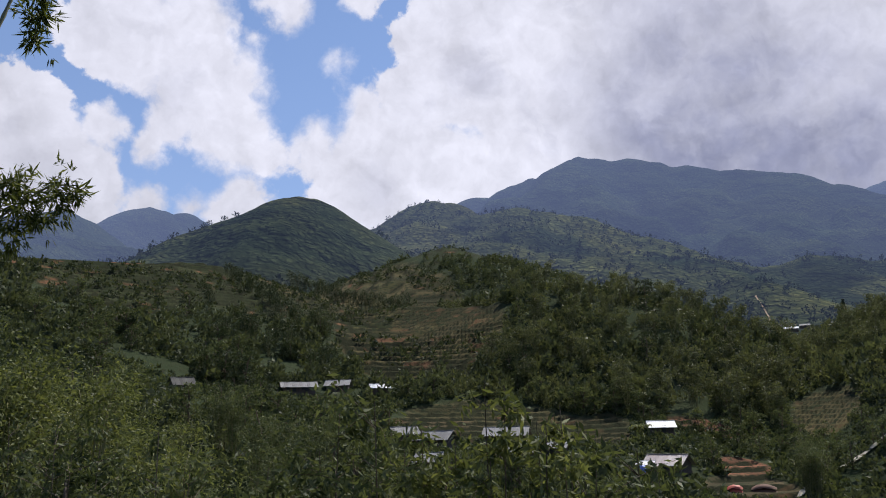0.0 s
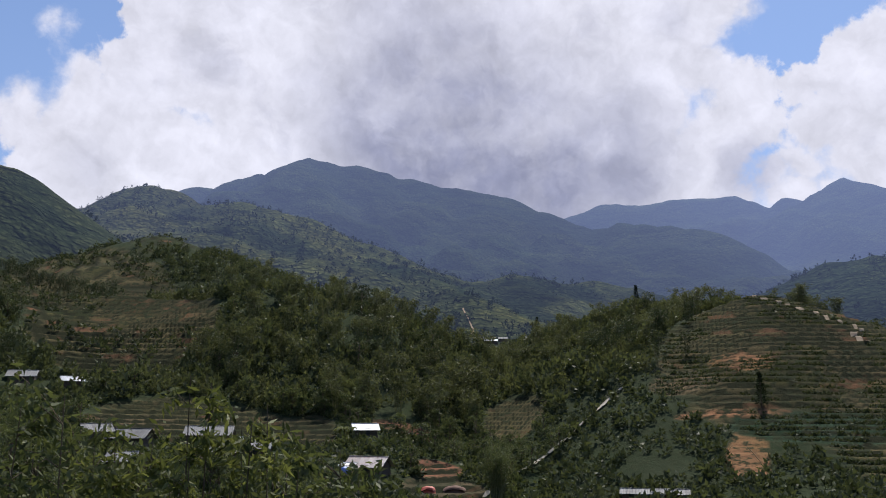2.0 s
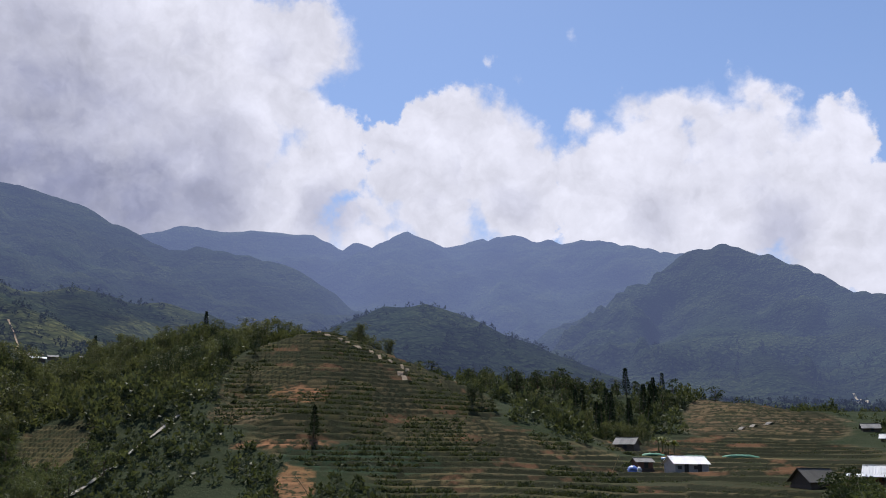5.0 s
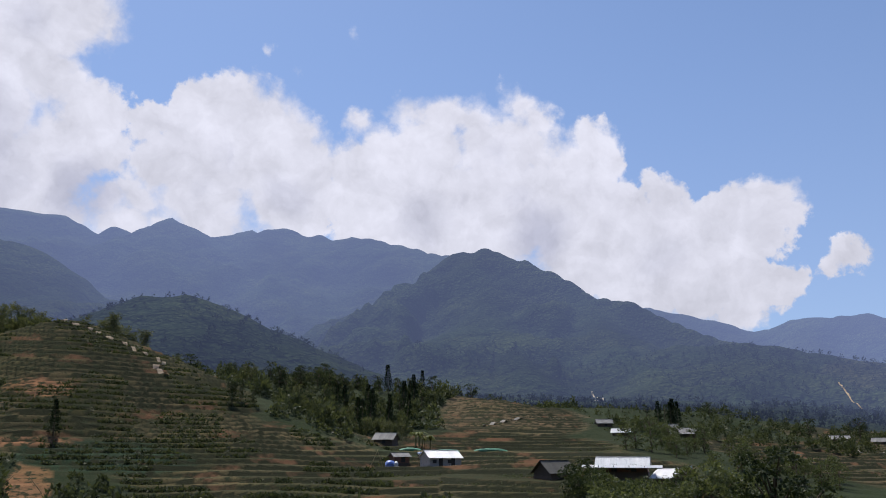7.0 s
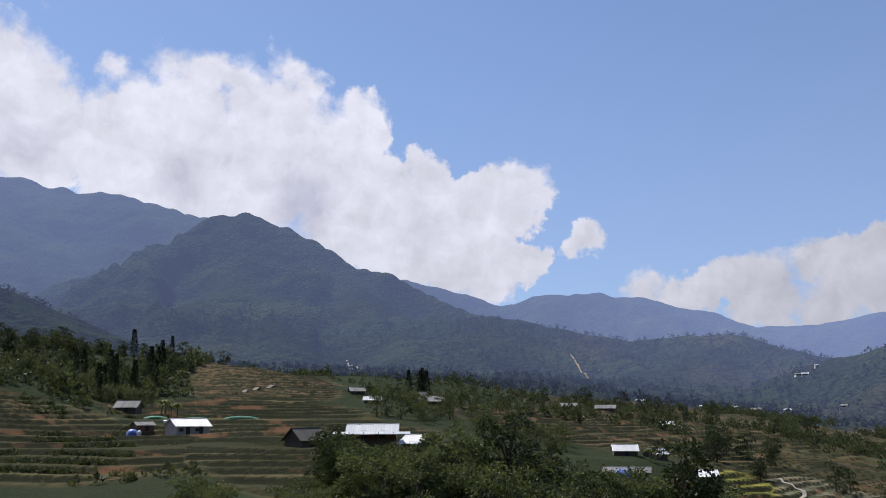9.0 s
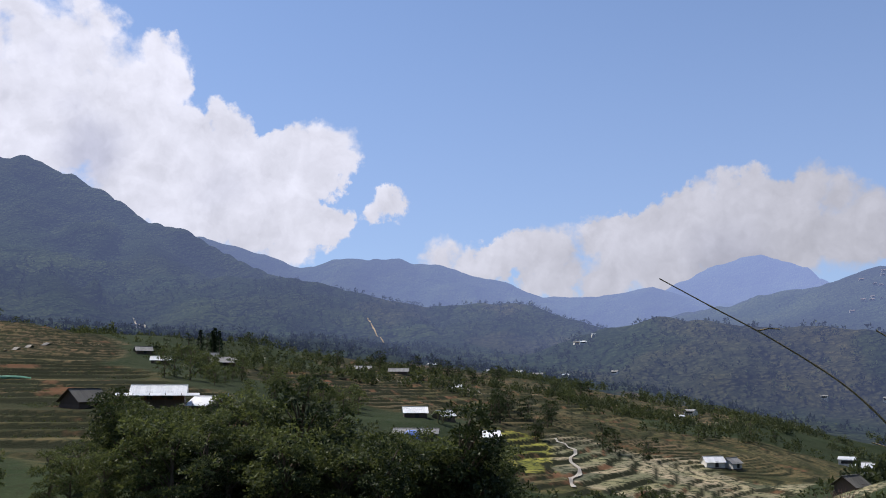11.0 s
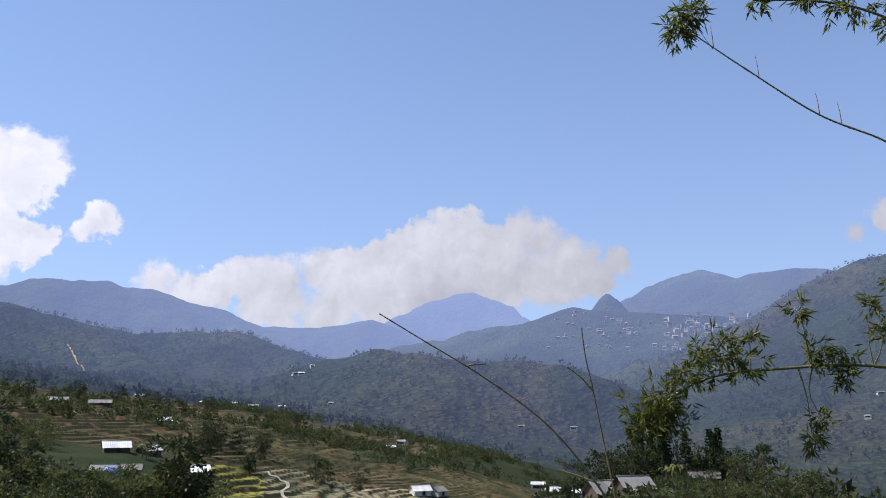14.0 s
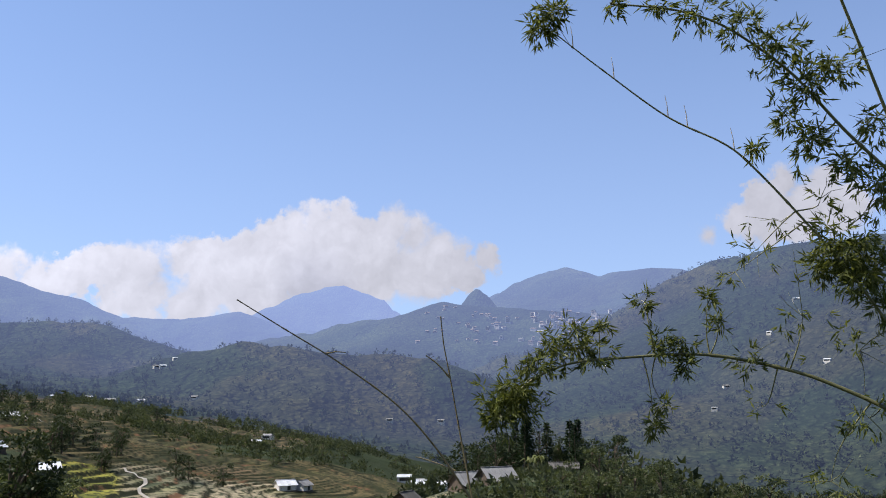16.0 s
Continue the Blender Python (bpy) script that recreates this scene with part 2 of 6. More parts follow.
LEAF_BAMBOO = leaf_material("bamboo leaves", (0.030, 0.040, 0.020), (0.150, 0.158, 0.084), 0.42)
LEAF_BRIGHT = leaf_material("young leaves", (0.022, 0.036, 0.012), (0.225, 0.240, 0.098), 0.42)
LEAF_DARK = leaf_material("dark leaves", (0.014, 0.023, 0.012), (0.064, 0.080, 0.038), 0.28)
LEAF_BROAD = leaf_material("broad leaves", (0.022, 0.036, 0.017), (0.150, 0.168, 0.082), 0.4)
LEAF_CONIFER = leaf_material("needles", (0.011, 0.022, 0.011), (0.036, 0.053, 0.022), 0.15)
LEAF_WOODS = leaf_material("woods leaves", (0.020, 0.030, 0.017), (0.110, 0.124, 0.068), 0.36)
BARK = plain("bark", (0.05, 0.035, 0.022), (0.14, 0.105, 0.07), 3.0, 0.85, bump=0.4, stretch=(1, 1, 0.25))
CULM = plain("bamboo culm", (0.06, 0.062, 0.022), (0.24, 0.22, 0.09), 4.0, 0.4, stretch=(1, 1, 0.2))
CULM_DRY = plain("dry bamboo culm", (0.11, 0.075, 0.03), (0.34, 0.26, 0.13), 5.0, 0.45)
TIN_WHITE = plain("bright metal sheet", (0.42, 0.43, 0.45), (0.64, 0.64, 0.65), 0.8, 0.45, 0.1, spot=(0.5, 0.47, 0.44))
TIN_GREY = plain("weathered cement sheet", (0.10, 0.096, 0.095), (0.27, 0.262, 0.255), 0.9, 0.75, spot=(0.13, 0.11, 0.10))
TIN_RUST = plain("rusty metal sheet", (0.16, 0.12, 0.11), (0.48, 0.43, 0.42), 0.35, 0.55, 0.2, spot=(0.17, 0.085, 0.055))
THATCH = plain("dark thatch", (0.05, 0.047, 0.042), (0.14, 0.13, 0.115), 1.5, 0.95, bump=0.6, stretch=(4, 1, 1))
TIMBER = plain("weathered timber", (0.045, 0.032, 0.024), (0.13, 0.095, 0.07), 1.2, 0.8, bump=0.3, stretch=(4, 4, 0.4))
TIMBER_RED = plain("reddish timber", (0.10, 0.045, 0.03), (0.2, 0.1, 0.065), 1.2, 0.8, stretch=(4, 4, 0.4))
CONCRETE = plain("concrete", (0.27, 0.26, 0.25), (0.45, 0.43, 0.41), 0.7, 0.85, bump=0.2, spot=(0.2, 0.19, 0.18))
PLASTER = plain("pale plaster", (0.5, 0.47, 0.42), (0.74, 0.71, 0.66), 0.6, 0.85, spot=(0.4, 0.36, 0.33))
OPENING = plain("dark opening", (0.015, 0.014, 0.013), (0.03, 0.027, 0.025), 1.0, 0.6)
TARP_BLUE = plain("blue tarpaulin", (0.05, 0.11, 0.36), (0.16, 0.25, 0.6), 2.0, 0.45)
CLOTH_RED = plain("red sheet", (0.4, 0.06, 0.035), (0.55, 0.12, 0.07), 2.0, 0.6)
NET_GREEN = plain("green netting", (0.02, 0.13, 0.08), (0.05, 0.24, 0.14), 2.0, 0.7)
STEEL = plain("stainless steel", (0.5, 0.52, 0.55), (0.7, 0.72, 0.75), 1.0, 0.25, 0.9)
PALE_TRACK = plain("pale track", (0.26, 0.22, 0.17), (0.42, 0.38, 0.32), 0.25, 0.9, bump=0.3)
CLAY_TRACK = plain("clay track", (0.22, 0.145, 0.085), (0.42, 0.32, 0.21), 0.3, 0.95, bump=0.3)


def ground_material():
    m, n, b, o = material("hillside soil and grass")
    g = n.add("ShaderNodeNewGeometry")
    pos = g.outputs["Position"]
    cover_ = n.add("ShaderNodeAttribute")
    cover_.attribute_name = "cover"
    patch, grain, speck = n.noise(pos, 0.05, 4), n.noise(pos, 0.55, 5, 0.65), n.noise(pos, 2.6, 3, 0.6)
    col = cover_.outputs["Color"]
    col = n.mix(n.span(patch, 0.4, 0.66), col, n.mix(1.0, col, (0.62, 0.72, 0.6), "MULTIPLY"))
    col = n.mix(n.span(grain, 0.47, 0.60), col, (0.030, 0.038, 0.019))
    col = n.mix(n.math("MULTIPLY", n.span(speck, 0.55, 0.7), 0.22), col, (0.12, 0.10, 0.055))
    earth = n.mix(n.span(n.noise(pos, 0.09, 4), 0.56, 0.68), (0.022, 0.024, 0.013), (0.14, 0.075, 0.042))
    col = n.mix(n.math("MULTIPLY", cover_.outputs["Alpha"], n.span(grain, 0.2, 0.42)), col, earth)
    n.link(col, b.inputs["Base Color"])
    b.inputs["Roughness"].default_value = 0.95
    b.inputs["Specular IOR Level"].default_value = 0.03
    bp = n.add("ShaderNodeBump")
    bp.inputs["Strength"].default_value, bp.inputs["Distance"].default_value = 0.7, 0.5
    n.link(n.math("ADD", grain, n.math("MULTIPLY", speck, 0.4)), bp.inputs["Height"])
    n.link(bp.outputs[0], b.inputs["Normal"])
    return m


def mountain_material():
    """Far slopes: forest in clumps, with haze painted on as emission (the mesh carries how much)."""
    m, n, b, o = material("far forested slopes with painted haze")
    g = n.add("ShaderNodeNewGeometry")
    pos = g.outputs["Position"]
    cover_, haze_glow = n.add("ShaderNodeAttribute"), n.add("ShaderNodeAttribute")
    cover_.attribute_name, haze_glow.attribute_name = "cover", "haze_glow"
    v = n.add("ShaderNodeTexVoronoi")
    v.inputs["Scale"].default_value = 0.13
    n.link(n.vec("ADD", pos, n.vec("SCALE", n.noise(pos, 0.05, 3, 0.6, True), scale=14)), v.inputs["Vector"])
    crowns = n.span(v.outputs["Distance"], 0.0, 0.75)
    # the dark between crowns is put into the colour, not only the bump
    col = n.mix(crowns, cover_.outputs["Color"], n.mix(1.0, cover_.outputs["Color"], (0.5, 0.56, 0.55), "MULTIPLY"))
    col = n.mix(n.span(n.noise(pos, 0.006, 5, 0.6), 0.46, 0.62), col, n.mix(1.0, col, (1.45, 1.3, 1.1), "MULTIPLY"))
    n.link(col, b.inputs["Base Color"])
    b.inputs["Roughness"].default_value = 1.0
    b.inputs["Specular IOR Level"].default_value = 0.0
    bp = n.add("ShaderNodeBump")
    bp.inputs["Strength"].default_value, bp.inputs["Distance"].default_value = 0.7, 3.0
    n.link(n.math("ADD", n.math("MULTIPLY", crowns, -1.0), n.noise(pos, 0.05, 3)), bp.inputs["Height"])
    folds = n.add("ShaderNodeBump")
    folds.inputs["Strength"].default_value, folds.inputs["Distance"].default_value = 1.0, 90.0
    n.link(n.math("ABSOLUTE", n.math("SUBTRACT", n.noise(pos, 0.0045, 6, 0.58), 0.5)), folds.inputs["Height"])
    n.link(folds.outputs[0], bp.inputs["Normal"])
    n.link(bp.outputs[0], b.inputs["Normal"])
    # blue emission of the slope itself stands in for haze
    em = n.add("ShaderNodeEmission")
    n.link(haze_glow.outputs["Color"], em.inputs[0])
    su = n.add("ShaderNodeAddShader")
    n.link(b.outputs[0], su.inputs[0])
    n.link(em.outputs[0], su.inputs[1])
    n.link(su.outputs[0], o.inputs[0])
    return m




def hazed_wall(name, a, b_):
    """Walls and roofs of the distant town, with haze painted on like the hill they stand on."""
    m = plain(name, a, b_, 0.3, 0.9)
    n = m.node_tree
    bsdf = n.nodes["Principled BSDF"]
    # an even blue emission gives these surfaces their haze
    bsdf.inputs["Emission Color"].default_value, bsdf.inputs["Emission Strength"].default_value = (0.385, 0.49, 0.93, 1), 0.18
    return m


TOWN_PALE, TOWN_GREY, TOWN_ROOF = hazed_wall("town plaster", (0.26, 0.25, 0.24), (0.46, 0.44, 0.42)), hazed_wall("town concrete", (0.16, 0.16, 0.155), (0.30, 0.29, 0.28)), hazed_wall("town roofs", (0.10, 0.085, 0.08), (0.25, 0.19, 0.17))
TOWN_WINDOW = hazed_wall("town windows", (0.03, 0.03, 0.03), (0.06, 0.06, 0.06))
GROUND, MOUNTAIN = ground_material(), mountain_material()

# ---------------------------------------------------------------- the lie of the land


def lattice(ix, iy, seed):
    h = (ix * 374761393 + iy * 668265263 + seed * 974634777) & 0x7FFFFFFF
    h = ((h ^ (h >> 13)) * 1274126177) & 0x7FFFFFFF
    return ((h ^ (h >> 16)) & 0xFFFF) / 65535.0


def value_noise(x, y, seed):
    ix, iy = np.floor(x).astype(np.int64), np.floor(y).astype(np.int64)
    fx, fy = x - ix, y - iy
    fx, fy = fx * fx * (3 - 2 * fx), fy * fy * (3 - 2 * fy)
    a, b = lattice(ix, iy, seed), lattice(ix + 1, iy, seed)
    c, d = lattice(ix, iy + 1, seed), lattice(ix + 1, iy + 1, seed)
    return (a + (b - a) * fx) * (1 - fy) + (c + (d - c) * fx) * fy


def fbm(x, y, size, seed=0, octaves=4):
    """Rolling noise of about -1 to 1, with forms of that size in metres."""
    total, amp = 0.0, 1.0
    for i in range(octaves):
        total = total + amp * (2 * value_noise(x / size + 17.3 * i, y / size - 9.1 * i, seed + i) - 1)
        size, amp = size / 2, amp * 0.5
    return total


SECTIONS = []


def section(az, *steps):
    """How the valley floor rises or falls along one bearing: distance and elevation angle, step by step."""
    r, el = np.array(steps, float).T
    SECTIONS.append((az, np.log(r), np.tan(el * D2R)))


section(-75, (3, -26), (30, -2), (100, 6), (300, 10), (800, 10))
section(-40, (3, -28), (30, -14), (80, -2), (150, 4), (300, 9), (800, 9))
section(-28, (3, -28), (30, -16), (80, -6), (150, 2), (250, 6.5), (350, 9.5), (800, 6))
section(-20, (3, -28), (30, -18), (80, -8), (150, 0), (250, 5), (350, 9), (800, 6))
section(-10, (3, -28), (30, -22), (100, -7.5), (160, -1.6), (230, 1.8), (300, 5), (400, 7.6), (800, 7))
section(0, (3, -28), (30, -24), (100, -8), (160, -3.2), (190, -1.2), (230, 1.6), (300, 4.6), (400, 7.6), (600, 9), (900, 8))
section(8, (3, -28), (30, -24), (100, -8.5), (165, -3), (210, -0.6), (280, 3), (500, 6), (900, 7))
section(14, (3, -28), (30, -24), (100, -8.5), (165, -3.4), (210, 0.2), (280, 2.6), (600, 5), (900, 7))
section(20, (3, -28), (30, -24), (100, -8.5), (170, -3.7), (230, -1), (350, 2), (600, 5), (800, 6), (1100, 7))
section(26, (3, -28), (30, -24), (100, -8.5), (190, -3.1), (300, 0), (450, 3), (700, 5.2), (1100, 7.5))
section(33, (3, -28), (30, -22), (100, -7.6), (165, -3.4), (195, -0.8), (300, 1.5), (600, 5), (1100, 6))
section(45, (3, -28), (30, -20), (100, -6.5), (160, -3), (195, -0.7), (300, 1), (450, 3.5), (700, 4), (1100, 5))
section(60, (3, -28), (30, -19), (100, -6.5), (150, -2.7), (190, -0.6), (220, 0), (300, 1.5), (400, 3), (700, 2.5), (1100, 4))
section(75, (3, -28), (30, -19), (100, -6.6), (140, -2.6), (165, -1.0), (230, 0.2), (330, 1.6), (450, 2.6), (700, 2.5), (1100, 3.4))
section(85, (3, -28), (30, -21), (100, -8.6), (170, -2.6), (260, -0.5), (420, 1.1), (700, 2), (1100, 3))
section(92, (3, -28), (30, -22), (100, -9.5), (160, -4.4), (220, -1.8), (300, -0.6), (420, 0.5), (900, 1.4), (1300, 2.6))
section(99, (3, -28), (30, -22), (100, -11), (150, -7.4), (170, -6.2), (230, -3.2), (300, -1.9), (500, -0.3), (900, 0.9), (1300, 2))
section(106, (3, -28), (30, -22), (100, -11.5), (150, -8.4), (170, -7.1), (230, -4.6), (330, -2.9), (500, -1.4), (900, 0), (1200, 0.6))
section(113, (3, -28), (30, -22), (100, -12), (150, -8.9), (200, -6.6), (260, -5), (330, -3.7), (500, -2.4), (800, -1.8), (1200, 0))
section(120, (3, -28), (30, -22), (80, -10.5), (130, -6.6), (180, -5.2), (240, -5.6), (400, -5.4), (600, -4), (1000, -1))
section(127, (3, -28), (30, -22), (80, -9.5), (130, -4.9), (180, -3.4), (230, -5.5), (400, -7), (650, -5.4), (900, -1.5), (1200, 1.6))
section(135, (3, -28), (30, -22), (80, -10), (140, -5.2), (180, -4.7), (240, -6.5), (400, -8), (650, -5.6), (850, -1), (1200, 3))
section(148, (3, -28), (30, -20), (80, -10), (200, -8), (400, -9), (650, -5.6), (900, 0), (1200, 4))
section(175, (3, -28), (30, -8), (100, 4), (400, 9), (1000, 11))
section(230, (3, -20), (30, 12), (100, 18), (400, 18), (1000, 14))
section(285, (3, -26), (30, -2), (100, 6), (300, 10), (800, 10))
SEC_AZ = np.array([s[0] for s in SECTIONS], float)

RIDGES = []


def ridge(name, near, far, spine, rough=0.22, width=12.0, size=160.0):
    """A hill or range: bearing, distance and elevation of its crest, and how steeply it falls to this and to the far side."""
    RIDGES.append((near, far, rough, width, size, np.array([polar(*p) for p in spine])))


# hills on this side of the valley
ridge("left terraced hill", 0.40, 0.35, [(-45, 330, 12), (-28, 360, 10.6), (-23, 380, 10.6), (-19.3, 400, 10.6), (-17.2, 420, 10.8), (-14.6, 410, 9.3), (-10, 430, 8)], 0.1, 20)
ridge("bamboo hill", 0.46, 0.4, [(-3, 370, 8), (3.3, 345, 7.9), (6.4, 335, 8.9), (10.5, 325, 8.4), (13, 320, 6.9), (15.5, 310, 5.5), (18.8, 300, 3.6), (22, 290, 2)], 0.1, 10)
ridge("grass spur", 0.42, 0.4, [(-8, 600, 9.3), (-3, 590, 10.4), (0.2, 560, 11.9), (2, 550, 10.6), (5, 560, 9.6)], 0.12, 10)
ridge("cone hill", 0.44, 0.5, [(50.5, 236, 0.7), (47.1, 252, 2.7), (45, 262, 3.5), (41.9, 276, 5.5), (39.4, 288, 7.8), (36.8, 256, 3.9), (32, 214, -0.4), (28.5, 195, -2.6)], 0.04, 3)
ridge("cone hill back", 0.42, 0.4, [(39.4, 288, 7.8), (37, 340, 7.1), (33, 390, 7.6), (28, 420, 6.4), (23, 420, 4.8)], 0.08, 10)
ridge("fir woods", 0.34, 0.3, [(44, 440, 5.3), (49, 430, 5), (54.9, 425, 4.7), (58.3, 415, 4.1), (62.4, 400, 4), (66.6, 380, 3.6), (69, 375, 2.9), (73, 420, 2.8), (80, 480, 2.6)], 0.1, 12)
# middle hills
ridge("green cone", 0.5, 0.5, [(-22, 1000, 10.6), (-17.2, 980, 11.6), (-14.9, 950, 11.91), (-13.6, 940, 12.99), (-12.3, 920, 13.65), (-11.3, 920, 15.12), (-10, 900, 15.43), (-9.2, 900, 15.27), (-8.3, 910, 13.6), (-7.3, 910, 12.44), (-6.1, 920, 12.2), (-5, 930, 12.2), (-3.3, 960, 12), (0, 1000, 10.5)], 0.2, 8)
ridge("pointed hill", 0.5, 0.5, [(-6, 1550, 11.5), (-4.4, 1530, 11.93), (-3.8, 1520, 12.76), (-3, 1510, 12.54), (-2.6, 1500, 12.96), (-1.8, 1490, 14.93), (-0.6, 1480, 15.17), (0.4, 1500, 15.03), (1.2, 1500, 13.77), (3, 1520, 13.6)], 0.2, 8)
ridge("wooded spur", 0.45, 0.45, [(-1, 1500, 11.8), (3.1, 1420, 14.1), (5, 1400, 14.6), (8.5, 1330, 13.9), (10.8, 1280, 13), (12.9, 1230, 11.8), (15.8, 1130, 10.6), (18.5, 1020, 9.5), (21, 900, 8.4)], 0.25, 8)
ridge("low knoll", 0.4, 0.4, [(20.7, 1260, 8.6), (22.2, 1250, 9.6), (23.8, 1240, 10.1), (27.1, 1260, 9.4), (28.9, 1260, 9.4), (32, 1280, 8.8), (36, 1300, 7)], 0.2, 8)
ridge("round hill", 0.42, 0.4, [(39, 1250, 7.6), (41, 1250, 8.6), (43.6, 1240, 9.8), (46.2, 1230, 10), (48.1, 1220, 9.4), (50.9, 1200, 7.9), (53.6, 1170, 6), (56, 1150, 4.6)], 0.2, 8)
ridge("low hills", 0.3, 0.4, [(79, 1750, 7), (83, 1720, 6.9), (87.9, 1680, 6.1), (92.3, 1650, 5.1), (95.9, 1620, 5.4), (98.6, 1600, 5.3), (100.9, 1580, 4.2), (104, 1560, 3)], 0.25, 10)
ridge("valley woods", 0.33, 0.35, [(98, 1250, 1.2), (100.4, 1200, 2), (104.2, 1160, 3.7), (107.6, 1120, 4.3), (110.3, 1100, 4.1), (114, 1100, 3.6), (116.6, 1080, 3.6), (119.7, 1050, 3.3), (122.1, 1030, 1.8), (127, 1000, 0)], 0.2, 8)
ridge("town shelf", 0.42, 0.06, [(112, 2150, 2.6), (113.4, 2120, 3.6), (115.3, 2100, 5.8), (117.6, 2100, 6.2), (118.9, 2100, 6.43), (120.8, 2100, 7.17), (121.5, 2100, 6.94), (125.2, 2080, 6.5), (129, 2060, 6.3), (132.8, 2040, 6.2), (137, 1950, 6.2)], 0.12, 6)
ridge("town crag", 1.3, 1.3, [(122.7, 2230, 7.68), (123.1, 2230, 8.2), (123.6, 2230, 7.81)], 0.05, 2)
ridge("right slope", 0.52, 0.35, [(135.8, 1650, 6.2), (139, 1530, 9.36), (140, 1500, 9.51), (140.7, 1490, 8.77), (141.6, 1480, 9.8), (143.5, 1460, 10.07), (144.8, 1450, 10.29), (146.8, 1430, 10), (149, 1400, 10.3), (160, 1300, 12), (175, 1300, 14)], 0.2, 10)
# mountains
ridge("far left", 0.5, 0.5, [(-40, 2300, 13), (-33, 2250, 12.2), (-26.6, 2200, 13.41), (-25.3, 2200, 13.75), (-24.3, 2200, 13.62), (-23.3, 2200, 13.21), (-20.4, 2200, 11.4), (-17, 2200, 9)], 0.2, 10, 300)
ridge("far twin peaks", 0.6, 0.5, [(-22.3, 3000, 11.48), (-21.5, 3000, 13.43), (-20.5, 3000, 14.27), (-19.7, 3000, 14.49), (-19, 3000, 14.31), (-18.5, 3000, 13.16), (-18, 3000, 14.06), (-17.3, 3000, 14.1), (-16.7, 3000, 13.48), (-15.9, 3000, 10.69), (-13, 3000, 10)], 0.2, 8, 300)
ridge("dark mountain", 0.55, 0.4, [(-1, 3000, 13), (1.8, 2970, 15.33), (3, 2960, 15.26), (3.9, 2950, 13.33), (4.8, 2940, 15.93), (6.2, 2930, 16.36), (7.5, 2920, 15.56), (8.5, 2900, 17.33), (9.5, 2900, 17.82), (10.5, 2890, 17.66), (11.6, 2890, 17.38), (12.7, 2880, 17.35), (14.3, 2870, 17.03), (15.7, 2860, 16.56), (16.6, 2850, 16.56), (17.9, 2840, 16.18), (18.6, 2830, 16), (19.7, 2820, 15.95), (20.6, 2810, 15.73), (22.4, 2790, 15.39), (23, 2780, 15.21), (23.7, 2770, 15.06), (24.6, 2760, 14.35), (25.7, 2740, 14.34), (26.6, 2720, 13.53), (26.9, 2710, 13.79), (28.5, 2650, 12.9)], 0.2, 8, 420)
ridge("dark shoulder", 0.5, 0.5, [(27, 2700, 12.6), (30.8, 2600, 13.1), (34.8, 2520, 12.8), (36.7, 2480, 12.6), (38.3, 2450, 11.2), (39, 2430, 10.1), (41.9, 2380, 9.6), (45, 2330, 8)], 0.2, 8, 300)
ridge("cloudy range", 0.55, 0.4, [(20, 4200, 13), (25.4, 4150, 13.1), (28.5, 4150, 14.1), (29.7, 4150, 14.63), (30.8, 4140, 14.71), (32.4, 4110, 14.29), (34.3, 4100, 14.55), (36.2, 4100, 14.53), (38.5, 4100, 14.48), (39.2, 4100, 14.12), (39.9, 4100, 13.38), (41.4, 4060, 14.06), (43.5, 4050, 13.62), (44.3, 4050, 14.82), (44.9, 4050, 15.12), (45.6, 4050, 14.82), (46.5, 4040, 13.86), (48.6, 4000, 14)], 0.15, 6, 420)
ridge("cloudy range east", 0.55, 0.4, [(48.6, 4000, 13.99), (49.5, 4000, 14.39), (50.2, 4000, 14.59), (50.8, 3990, 13.8), (51.4, 3970, 14.74), (52.1, 3960, 14.76), (52.9, 3940, 14.75), (53.7, 3920, 14.28), (54.8, 3900, 14.35), (55.8, 3880, 14.06), (58.1, 3830, 14.34), (59.4, 3800, 13.94), (61, 3740, 13.81), (63.7, 3610, 13.32), (66, 3500, 12)], 0.15, 6, 420)
ridge("green mountain", 0.52, 0.45, [(58, 2560, 8.4), (59.3, 2520, 9.6), (61.6, 2450, 11.3), (64.7, 2360, 13.61), (65.3, 2340, 13.39), (66.3, 2300, 13.83), (67.2, 2290, 13.63), (68, 2280, 13.19), (69, 2260, 12.95), (70, 2240, 12.35), (71.9, 2200, 11.43), (73.6, 2160, 10.17), (75.7, 2100, 9.94), (80.7, 1960, 7.6), (83.7, 1900, 6.6), (87.3, 1850, 6)], 0.42, 8, 300)
ridge("green mountain foot", 0.4, 0.4, [(66.3, 2290, 13), (66.5, 2000, 9.6), (67.5, 1750, 7.4), (69, 1500, 5.6)], 0.25, 15, 200)
ridge("green mountain spur", 0.42, 0.4, [(73, 2150, 10.2), (74, 1900, 8.2), (75.5, 1650, 6.4), (78, 1450, 4.8)], 0.25, 15, 200)
ridge("eastern range", 0.5, 0.4, [(75, 3700, 9.6), (77.2, 3700, 9.52), (79.4, 3680, 8.87), (81.6, 3660, 8.34), (83.3, 3640, 7.87), (84.6, 3620, 7.87), (85.3, 3610, 8.09), (86.9, 3600, 8.45), (87.9, 3600, 8.43), (88.2, 3600, 8.39), (90.2, 3600, 8.46), (91.1, 3600, 8.1), (93.1, 3600, 7.99), (95.3, 3600, 7.45), (97.4, 3600, 7.11), (98.7, 3600, 5.96), (100.4, 3600, 5.85), (101.1, 3600, 5.85), (103, 3600, 5.92), (104.9, 3600, 5.94), (107.2, 3600, 6.5), (110, 3600, 5.4)], 0.2, 6, 300)
